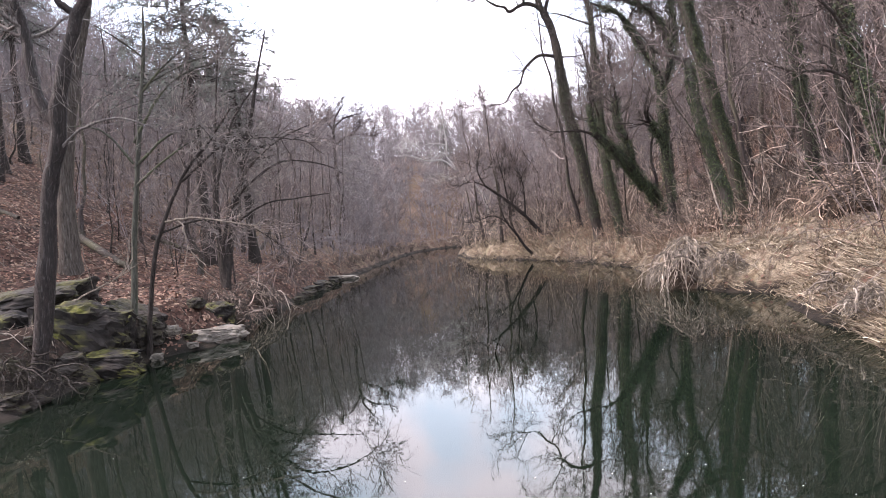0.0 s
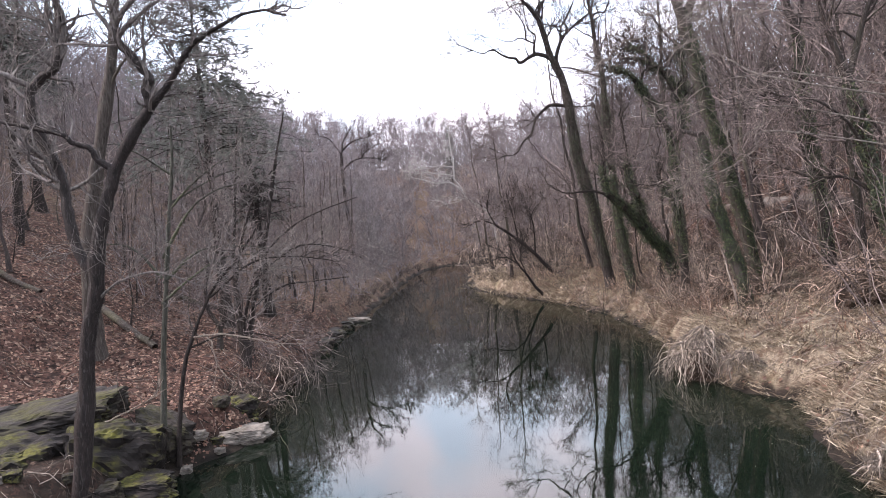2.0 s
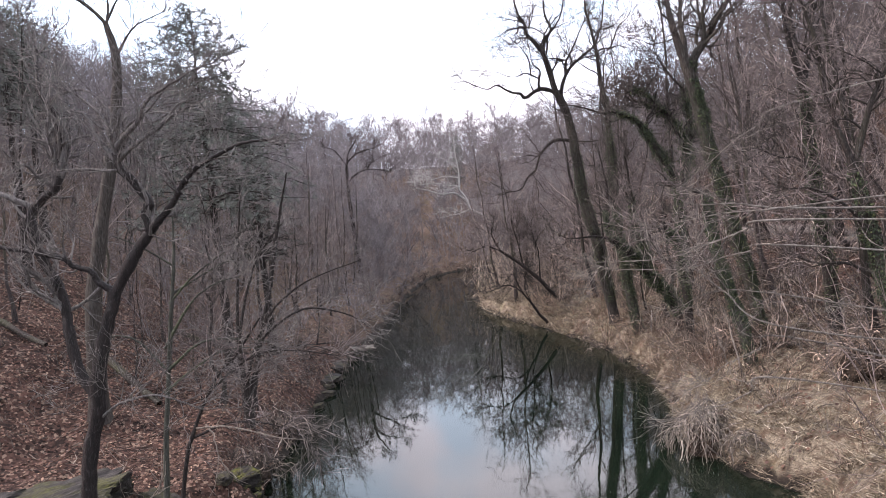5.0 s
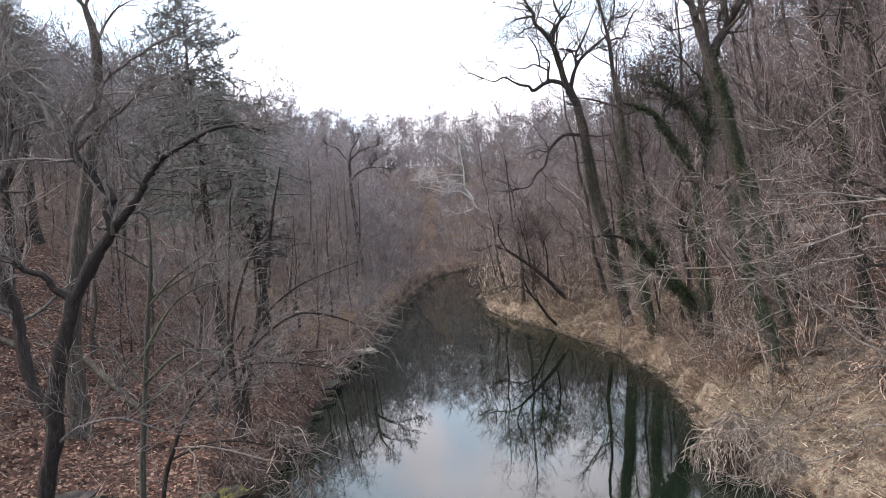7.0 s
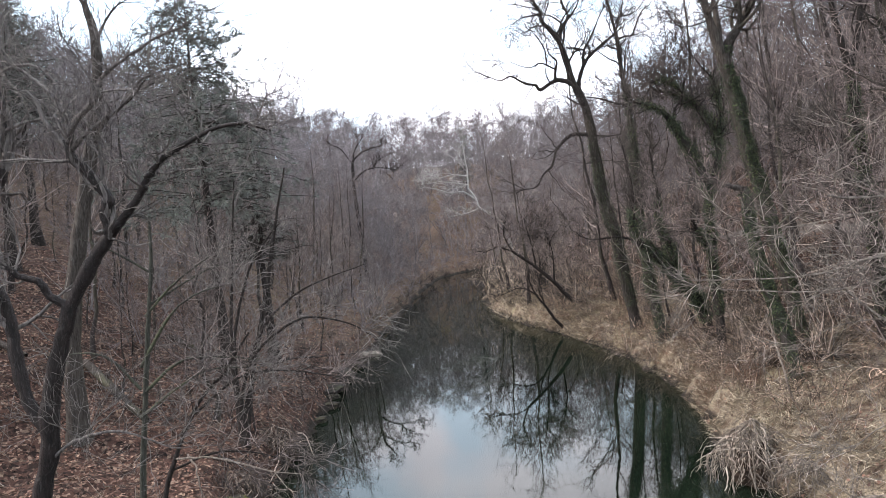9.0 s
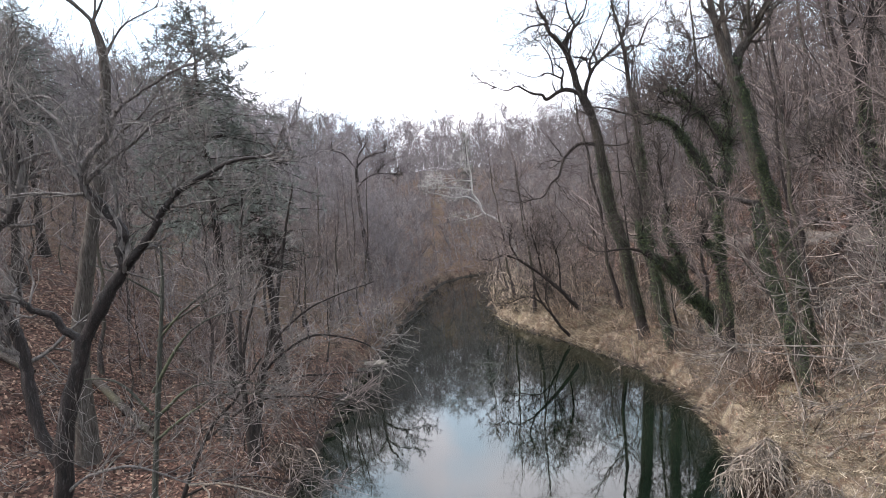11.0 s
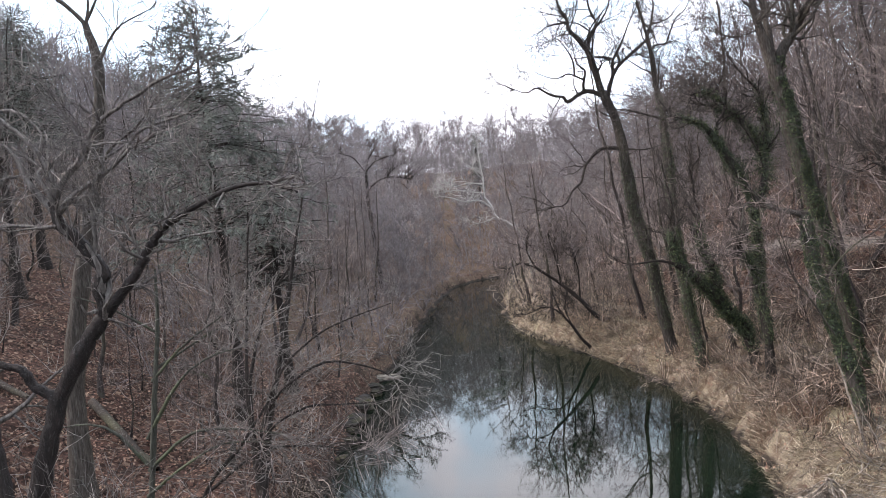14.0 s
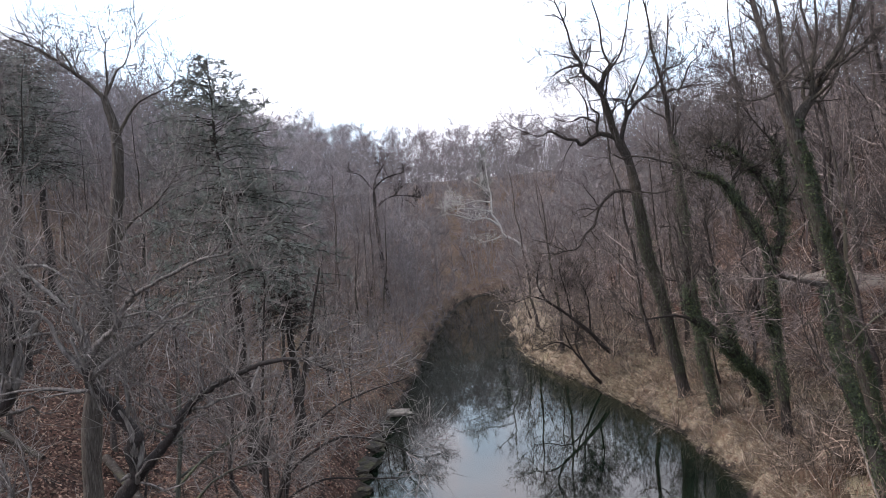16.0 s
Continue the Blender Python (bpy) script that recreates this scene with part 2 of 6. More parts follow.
def rock_material(name, dark, light, moss):
    k = Nodes(name)
    pos = k.mapped((1, 1, 2.6))
    strata, grain, patch = k.noise(2.2, 6, pos, 0.65), k.noise(22, 4), k.noise(2.1, 4)
    col = k.mix(k.range(strata, 0.34, 0.66), dark, light)
    col = k.mix(k.range(k.noise(5, 5), 0.60, 0.70, 0, 0.5), col, tuple(c * 1.5 for c in light))
    sep = k.n.new("ShaderNodeSeparateXYZ")
    k.l.new(k.geo.outputs["Normal"], sep.inputs[0])
    up = k.mul(k.range(sep.outputs["Z"], -0.1, 0.6), k.range(patch, 0.42, 0.56), "MULTIPLY")
    col = k.mix(k.mul(up, moss), col, k.mix(k.range(grain, 0.35, 0.65), (0.014, 0.015, 0.004), (0.085, 0.084, 0.014)))
    k.bump(k.mul(strata, k.mul(grain, 0.25), "ADD"), 1.0, 0.06)
    return k.done(col, 0.85, 0.25)


ROCK_MOSSY = rock_material("rock_mossy_schist", (0.0036, 0.0030, 0.0027), (0.021, 0.0175, 0.0155), 1.0)
ROCK_SLAB = rock_material("rock_grey_slab", (0.005, 0.0044, 0.0041), (0.040, 0.035, 0.032), 0.5)
ROCK_BARE = rock_material("rock_pale", (0.050, 0.044, 0.038), (0.20, 0.18, 0.158), 0.15)
ROCK_DARK = rock_material("rock_dark_wet", (0.007, 0.0056, 0.005), (0.032, 0.027, 0.023), 0.35)

# ---- helpers for meshes ----
rng = np.random.default_rng(7)


def link_mesh(name, verts, quads, material, parent=None, label="", smooth=True, tris=None):
    """One mesh object from arrays of vertices and four-sided (and three-sided) faces."""
    me = bpy.data.meshes.new(name)
    n4 = len(quads)
    n3 = 0 if tris is None else len(tris)
    me.vertices.add(len(verts))
    me.vertices.foreach_set("co", np.asarray(verts, dtype=np.float32).ravel())
    me.loops.add(4 * n4 + 3 * n3)
    loops = np.asarray(quads, dtype=np.int32).ravel()
    if n3:
        loops = np.concatenate([loops, np.asarray(tris, dtype=np.int32).ravel()])
    me.loops.foreach_set("vertex_index", loops)
    me.polygons.add(n4 + n3)
    starts = np.concatenate([np.arange(n4) * 4, 4 * n4 + np.arange(n3) * 3]).astype(np.int32)
    me.polygons.foreach_set("loop_start", starts)
    me.polygons.foreach_set("use_smooth", np.full(n4 + n3, smooth))
    me.update(calc_edges=True)
    me.validate()
    me.materials.append(material)
    ob = new(name, me)
    if parent is not None:
        ob.parent = parent
    if label:
        tagged(ob, label)
    return ob


def part(name, bm, material, parent, label=""):
    me = bpy.data.meshes.new(name)
    bm.to_mesh(me)
    bm.free()
    me.materials.append(material)
    ob = new(name, me)
    ob.parent = parent
    if label:
        tagged(ob, label)
    return ob


def tubes(batches):
    """Vertices and faces of many tapered tubes; each batch is (points K x N x 3, radii K x N, sides)."""
    verts, faces, base = [], [], 0
    for pts, rad, sides in batches:
        k, n = pts.shape[:2]
        if k == 0:
            continue
        tan = np.gradient(pts, axis=1)
        tan /= np.linalg.norm(tan, axis=2, keepdims=True) + 1e-9
        ref = np.eye(3)[np.argmin(np.abs(tan).max(axis=1), axis=1)][:, None]
        u = np.cross(tan, np.broadcast_to(ref, tan.shape))
        u /= np.linalg.norm(u, axis=2, keepdims=True) + 1e-9
        v = np.cross(tan, u)
        a = np.arange(sides) * 2 * np.pi / sides
        ring = u[:, :, None] * np.cos(a)[None, None, :, None] + v[:, :, None] * np.sin(a)[None, None, :, None]
        verts.append((pts[:, :, None] + ring * rad[:, :, None, None]).reshape(-1, 3))
        idx = base + np.arange(k * n * sides).reshape(k, n, sides)
        nxt = np.roll(idx, -1, axis=2)
        faces.append(np.stack([idx[:, :-1], nxt[:, :-1], nxt[:, 1:], idx[:, 1:]], axis=-1).reshape(-1, 4))
        base += k * n * sides
    return np.concatenate(verts), np.concatenate(faces)


def slivers(gen, pts, rad):
    """Faces of the finest twigs and needles, K x 2 x 3, each one narrow tapered blade turned at random."""
    k = len(pts)
    side = unit(np.cross(pts[:, 1] - pts[:, 0], gen.normal(size=(k, 3))))
    a, b = side * rad[:, :1], side * rad[:, 1:2] * 0.6
    v = np.stack([pts[:, 0] - a, pts[:, 0] + a, pts[:, 1] + b, pts[:, 1] - b], 1).reshape(-1, 3)
    return v, np.arange(4 * k).reshape(k, 4)


def joined(*pieces):
    """Several (vertices, faces) as one."""
    vs, fs, base = [], [], 0
    for v, f in pieces:
        vs.append(v)
        fs.append(f + base)
        base += len(v)
    return np.concatenate(vs), np.concatenate(fs)


def unit(v):
    return v / (np.linalg.norm(v, axis=-1, keepdims=True) + 1e-9)


def sprout(gen, parents, radii, count, span, angle, length, up=0.25, wander=0.25, n=4, thin=0.6, rmin=0.006, fall=0.5, tip=0.35):
    """count branches out of the parents (K x N x 3): where on them (span), at what angle, how long against how far along."""
    k, m = parents.shape[:2]
    if k == 0 or count == 0:
        return np.zeros((0, n, 3)), np.zeros((0, n))
    plen = np.linalg.norm(np.diff(parents, axis=1), axis=2).sum(1)
    who = gen.choice(k, count, p=plen / plen.sum())
    t = span[0] + (span[1] - span[0]) * gen.random(count)
    f = t * (m - 1)
    i = np.minimum(f.astype(int), m - 2)
    w = (f - i)[:, None]
    a, b = parents[who, i], parents[who, i + 1]
    start = a * (1 - w) + b * w
    r0 = radii[who, i] * (1 - w[:, 0]) + radii[who, i + 1] * w[:, 0]
    tan = unit(b - a)
    side = unit(np.cross(tan, gen.normal(size=(count, 3))))
    ang = np.radians(angle[0] + (angle[1] - angle[0]) * gen.random(count))[:, None]
    d = unit(tan * np.cos(ang) + side * np.sin(ang))
    ln = (length[0] + (length[1] - length[0]) * gen.random(count)) * (1 - fall * t)
    step = (ln / (n - 1))[:, None]
    pts = [start]
    for _ in range(n - 1):
        d = unit(d + gen.normal(size=(count, 3)) * wander + np.array([0, 0, up]))
        pts.append(pts[-1] + d * step)
    r = np.maximum(r0 * thin, rmin)[:, None] * np.linspace(1, tip, n)[None]
    return np.stack(pts, 1), np.maximum(r, rmin * 0.6)


def smooth_line(points, r0, r1, per=4, jitter=0.0, gen=None, power=1.0):
    """A limb through a few places, rounded, as a batch of one polyline, with radii."""
    p = np.array(points, dtype=float)
    q = np.concatenate([[2 * p[0] - p[1]], p, [2 * p[-1] - p[-2]]])
    out = []
    for i in range(len(p) - 1):
        a, b, c, d = q[i:i + 4]
        for s in np.linspace(0, 1, per, endpoint=False):
            out.append(0.5 * (2 * b + (c - a) * s + (2 * a - 5 * b + 4 * c - d) * s * s + (3 * b - a - 3 * c + d) * s ** 3))
    out.append(p[-1])
    out = np.array(out)
    if jitter and gen is not None:
        out[1:] += gen.normal(size=out[1:].shape) * jitter
    r = r0 + (r1 - r0) * np.linspace(0, 1, len(out)) ** power
    return out[None], r[None]


def base_at(points, origin):
    return points - np.array(origin)


# ---- the lie of the land ----
LEFT_BANK = [(-10, -140), (-9, -30), (-8, -5), (-7.0, 4), (-6.6, 10), (-6.7, 13.2), (-6.0, 15), (-5.3, 16.2), (-5.9, 19.5), (-6.1, 26), (-6.3, 34), (-6.0, 42),
             (-5.5, 60), (-5.0, 76), (-3.5, 92), (-1.0, 99), (6, 105), (20, 109), (70, 113)]
RIGHT_BANK = [(70, 103), (22, 100), (9, 97), (4.5, 92), (2.4, 84), (1.5, 67), (1.4, 56), (2.4, 48), (5.0, 40.4), (6.8, 33), (7.3, 26), (6.1, 18.6), (6.4, 16.6),
              (7.1, 14.8), (6.3, 11.5), (5.7, 9.6), (5.2, 7.5), (5.4, 0), (7, -10), (9, -30), (10, -140)]
RIVER = np.array(LEFT_BANK + RIGHT_BANK, dtype=float)


def waves(x, y, seed, size, octaves=5):
    """Soft unevenness between about -1 and 1."""
    g = np.random.default_rng(seed)
    total = np.zeros_like(x)
    for o in range(octaves):
        for _ in range(3):
            a, ph = g.random() * 6.283, g.random() * 6.283
            kx, ky = math.cos(a) * 6.283 / size * 1.7 ** o, math.sin(a) * 6.283 / size * 1.7 ** o
            total += np.sin(kx * x + ky * y + ph) * 0.30 / 1.45 ** o
    return total


def shore(x, y):
    """Metres from the water's edge; below zero in the river."""
    best = np.full(x.shape, 1e9)
    inside = np.zeros(x.shape, dtype=bool)
    for (ax, ay), (bx, by) in zip(RIVER, np.roll(RIVER, -1, axis=0)):
        dx, dy = bx - ax, by - ay
        s = np.clip(((x - ax) * dx + (y - ay) * dy) / (dx * dx + dy * dy), 0, 1)
        best = np.minimum(best, np.hypot(x - ax - s * dx, y - ay - s * dy))
        if ay != by:
            inside ^= ((ay > y) != (by > y)) & (x < dx * (y - ay) / dy + ax)
    return np.where(inside, -best, best)


def ease(v):
    v = np.clip(v, 0, 1)
    return v * v * (3 - 2 * v)


def is_right(x, y):
    mid = np.interp(y, [-140, 10, 26, 42, 56, 84, 98], [0, -0.5, 0.6, -0.5, -2, -1, 3])
    return (x > mid) & (y < 99 + 0.06 * np.maximum(x, 0))


def ground(x, y):
    x, y = np.atleast_1d(np.asarray(x, float)), np.atleast_1d(np.asarray(y, float))
    d = shore(x, y) + 0.28 * waves(x, y, 3, 4.0, 4)
    right = is_right(x, y)
    out = np.maximum(d, 0)
    cap = 30.0 - 9.0 * ease((x + 60) / 50) * ease((y - 100) / 40)
    bench = out - np.clip(out - 12.5, 0, 3.6)
    left_z = 0.85 * ease(d / 1.25) + (0.15 + 0.11 * ease((y - 17) / 5)) * np.minimum(out, 6) + cap * np.tanh(0.60 * np.maximum(out - 6, 0) / cap)
    right_z = 0.80 * ease(d / 1.1) + 0.13 * np.minimum(out, 10) + 23 * np.tanh(0.62 * np.maximum(bench - 9, 0) / 23)
    z = np.where(right, right_z, left_z)
    rough = (0.16 * waves(x, y, 5, 3.0, 4) + 0.07 * waves(x, y, 6, 0.9, 3)) * ease(out / 2.0) + 0.5 * waves(x, y, 9, 17.0, 3) * ease((out - 6) / 12)
    under = -0.10 - 1.5 * ease(-d / 3.2)
    return np.where(d > 0, z + rough * 0.9 + 0.02, under)


def at(x, y, sink=0.0):
    return float(ground(x, y)[0]) - sink


def axis(stops):
    parts = [np.arange(a, b, s) for a, b, s in stops]
    return np.concatenate(parts + [[stops[-1][1]]])


gx = axis([(-700, -150, 50), (-150, -40, 5.5), (-40, -16, 1.2), (-16, 14, 0.28), (14, 40, 1.2), (40, 150, 5.5), (150, 700, 50)])
gy = axis([(-700, -150, 55), (-150, -20, 8), (-20, 6, 1.3), (6, 50, 0.34), (50, 110, 0.9), (110, 250, 5), (250, 800, 55)])
GX, GY = np.meshgrid(gx, gy)
GZ = ground(GX.ravel(), GY.ravel())
gi = np.arange(GX.size).reshape(GX.shape)
gq = np.stack([gi[:-1, :-1], gi[:-1, 1:], gi[1:, 1:], gi[1:, :-1]], -1).reshape(-1, 4)
land = link_mesh("ground", np.stack([GX.ravel(), GY.ravel(), GZ], 1), gq, GROUND)
tagged(land, "leaf-littered valley floor and wooded slopes beside the river", "ground", kind="structure")
g_d = shore(GX.ravel(), GY.ravel())
g_right = is_right(GX.ravel(), GY.ravel())
cover = np.where(g_right, (1 - 0.85 * ease((g_d - 4.0) / 4)) * (1 - 0.2 * ease((GY.ravel() - 22) / 8)), 0.45 * ease((GY.ravel() - 25) / 15))
rocky = ~g_right & (GY.ravel() < 14.3 + 0.4 * waves(GX.ravel(), GY.ravel(), 14, 2.0, 3)) & (g_d < 5.5)
wet = np.maximum(1 - ease((GZ - 0.05) / np.where(~g_right & (GY.ravel() < 19), 0.7, 0.30)), np.where(rocky, 0.56, 0.0))
trail = np.where(g_right, ease((g_d - 12.7) / 0.5) * (1 - ease((g_d - 15.4) / 0.5)), 0.0)
for key, values in (("cover", cover), ("wet", wet), ("trail", trail)):
    land.data.attributes.new(key, "FLOAT", "POINT").data.foreach_set("value", values.astype(np.float32))

water = link_mesh("water", np.array([(-60, -140, 0), (80, -140, 0), (80, 135, 0), (-60, 135, 0)], float), np.array([[0, 1, 2, 3]]), WATER, smooth=False)
tagged(water, "still dark green river water mirroring sky and trees", "river", kind="structure")


# ---- trees ----
def rooted(name, place, label, category, group="", turn=0.0, lean=(0, 0), size=1.0):
    e = new(name)
    e.empty_display_size = 0.3
    e.matrix_basis = pose(*place, lean[0], lean[1], turn) @ Matrix.Scale(size, 4)
    return tagged(e, label, category, group)


def flare(n):
    return 1 + 0.55 * np.exp(-np.arange(n) * 1.6)


def hero_tree(name, place, label, limbs, bark_mat, twig_mat, seed, branches, twigs, reach=(0.8, 2.2), sprig=(0.35, 0.9), up=0.22, rtwig=0.007, ivy=None, category="tree", wander=0.3, span=(0.2, 1.0)):
    """A tree from its main limbs (world places, first and last radius); smaller wood grows from them. limbs[0] is the trunk."""
    gen = np.random.default_rng(seed)
    root = rooted(name, place, label, category)
    o = np.array(place)
    lines = []
    for pts, r0, r1 in limbs:
        p, r = smooth_line(base_at(np.array(pts, float), o), r0, r1, 6, min(0.006, 0.10 * r0), gen)
        knots = np.convolve(gen.normal(size=r.shape[1] + 2), [0.3, 0.6, 0.3], "valid")
        lines.append((p, r * (1 + 0.09 * np.clip(knots, -1.5, 2.0))))
    p, r = lines[0]
    r = r * flare(r.shape[1])
    v, f = tubes([(p, r, 10)])
    link_mesh("trunk", v, f, bark_mat, root)
    for p2, r2 in lines[1:]:
        v, f = tubes([(p2, r2, 7)])
        link_mesh("limb", v, f, twig_mat if twig_mat == TWIG_PALE else BARK_LICHEN if bark_mat == BARK_FORK and r2[0, 0] < 0.056 else bark_mat, root)
    n = 12
    even, radii = [], []
    for p2, r2 in lines[1:] or lines:
        s = np.linspace(0, p2.shape[1] - 1, n)
        even.append(np.stack([np.interp(s, np.arange(p2.shape[1]), p2[0, :, c]) for c in range(3)], 1))
        radii.append(np.interp(s, np.arange(p2.shape[1]), r2[0]))
    even, radii = np.array(even), np.array(radii)
    b1, r1 = sprout(gen, even, radii, branches, span, (30, 75), reach, up, wander, 7, 0.45, rtwig * 2.0, 0.35, 0.25)
    tips, rt = sprout(gen, even, radii, len(even) * 3, (0.9, 1.0), (5, 40), (reach[1] * 0.25, reach[1] * 0.65), up, wander * 0.8, 7, 0.85, rtwig * 1.7, 0, 0.2)
    b1, r1 = np.concatenate([b1, tips]), np.concatenate([r1, rt])
    b2, r2 = sprout(gen, b1, r1, branches * 4, (0.15, 1.0), (25, 65), (reach[0] * 0.6, reach[1] * 0.55), up * 0.8, wander, 4, 0.55, rtwig * 1.4, 0.4)
    b3, r3 = sprout(gen, b2, r2, branches * 8, (0.2, 1.0), (25, 60), (sprig[1] * 0.6, sprig[1] * 1.5), up * 0.6, 0.32, 4, 0.6, rtwig * 1.2, 0.3)
    s1, q1 = sprout(gen, b3, r3, int(twigs * 1.2), (0.1, 1.0), (20, 60), sprig, up * 0.6, 0.2, 2, 0.7, rtwig, 0.3)
    s2, q2 = sprout(gen, b2, r2, int(twigs * 0.8), (0.2, 1.0), (20, 60), sprig, up * 0.6, 0.2, 2, 0.7, rtwig, 0.3)
    for j in range(len(b1)):
        v, f = tubes([(b1[j:j + 1], r1[j:j + 1], 5)])
        link_mesh("branch", v, f, twig_mat if twig_mat in (TWIG_PALE, TWIG_FORK) else bark_mat, root)
    v, f = tubes([(b2, r2, 4), (b3, r3, 3), (s1, q1, 3), (s2, q2, 3)])
    link_mesh("crown", v, f, twig_mat, root)
    for spec in ivy or ():
        li, a, b, count, spread, *side = spec
        ivy_on(lines[li], a, b, int(count * 3.2), spread, gen, root, *side)
    return root


def limb(r0, r1, *places):
    """One limb of a tree: first and last radius, and the places that it runs through."""
    return list(places), r0, r1


def kites(centres, normals, size, gen, fold=0.25):
    """Small four-cornered leaves, folded along the middle, facing about along the normals."""
    n = len(centres)
    a = unit(np.cross(normals, gen.normal(size=(n, 3))))
    b = np.cross(normals, a)
    s = (size[0] + (size[1] - size[0]) * gen.random(n))[:, None]
    tip, tail = centres + a * s * 0.6, centres - a * s * 0.5
    l, r = centres + b * s * 0.42 + normals * s * fold, centres - b * s * 0.42 + normals * s * fold
    v = np.stack([tail, r, tip, l], 1).reshape(-1, 3)
    i = np.arange(n)[:, None] * 4
    return v, np.concatenate([i + np.array([[0, 1, 2]]), i + np.array([[0, 2, 3]])])


def ivy_on(line, a, b, count, spread, gen, root, side_only=0.0):
    p, r = line[0][0], line[1][0]
    t = a + (b - a) * gen.random(count)
    f = t * (len(p) - 1)
    i = np.minimum(f.astype(int), len(p) - 2)
    w = (f - i)[:, None]
    c, tan = p[i] * (1 - w) + p[i + 1] * w, unit(p[i + 1] - p[i])
    out = unit(np.cross(tan, gen.normal(size=(count, 3))))
    clump = 0.6 + 0.7 * np.sin(t * 41 + 1.3) * np.sin(t * 17)
    side = np.arctan2(out[:, 1], out[:, 0])
    thick = np.sin(side * 1.0 + t * 9) + 0.8 * np.sin(side * 2 - t * 31 + 2) + 0.7 * np.sin(t * 53 + side)
    fade = np.clip((1.0 - (t - a) / (b - a)) * 5, 0, 1)
    stays = gen.random(count) < np.clip(0.80 + 0.36 * thick + side_only * (0.92 * out[:, 0] - 0.4 * out[:, 1] - 0.15), 0.08, 1) * fade
    c, out, t, i, clump = c[stays], out[stays], t[stays], i[stays], clump[stays]
    count = len(t)
    c = c + out * ((r[i] + 0.015) [:, None] + (spread * np.abs(gen.normal(size=count)) * np.clip(clump, 0.25, 1.3))[:, None])
    v, tr = kites(c, unit(out + gen.normal(size=(count, 3)) * 0.5 + np.array([0, 0, 0.3])), (0.032, 0.066), gen)
    link_mesh("ivy", v, np.zeros((0, 4), int), IVY, root, "dark green ivy leaves clinging to the bark", True, tr)


def wood_tree(gen, height, r, limbs, twigs, crown_from, spread, steep, rtwig=0.009, wob=0.10):
    """Trunk and crown, as arrays, of a slender bare forest tree that stands at the origin."""
    n = 11
    z = np.linspace(0, height, n)
    off = np.cumsum(gen.normal(size=(n, 2)) * wob, axis=0)
    off -= off[0]
    trunk = np.concatenate([off, z[:, None]], 1)[None]
    tr = (r * (1 - 0.86 * (z / height) ** 0.9) * flare(n))[None]
    l1, r1 = sprout(gen, trunk, tr, limbs, (crown_from, 0.98), steep, spread, 0.2, 0.2, 5, 0.42, 0.011, 0.45)
    l2, r2 = sprout(gen, l1, r1, limbs * 4, (0.15, 1.0), (25, 65), (spread[0] * 0.45, spread[1] * 0.6), 0.14, 0.24, 3, 0.55, 0.007, 0.4)
    s1, q1 = sprout(gen, l2, r2, int(twigs * 0.75), (0.1, 1.0), (20, 65), (0.35, 1.1), 0.12, 0.2, 2, 0.6, rtwig, 0.3)
    s2, q2 = sprout(gen, l1, r1, int(twigs * 0.25), (0.3, 1.0), (20, 65), (0.4, 1.2), 0.12, 0.2, 2, 0.6, rtwig, 0.3)
    return tubes([(trunk, tr, 7)]), joined(tubes([(l1, r1, 4), (l2, r2, 3)]), slivers(gen, s1, q1), slivers(gen, s2, q2))


def forest_template(name, label, trunk_mat, twig_mat, seed, group, *spec):
    gen = np.random.default_rng(seed)
    root = rooted(name, (0, 0, 0), label, "tree", group)
    t, c = wood_tree(gen, *spec)
    link_mesh("trunk", *t, trunk_mat, root)
    link_mesh("crown", *c, twig_mat, root)
    return root


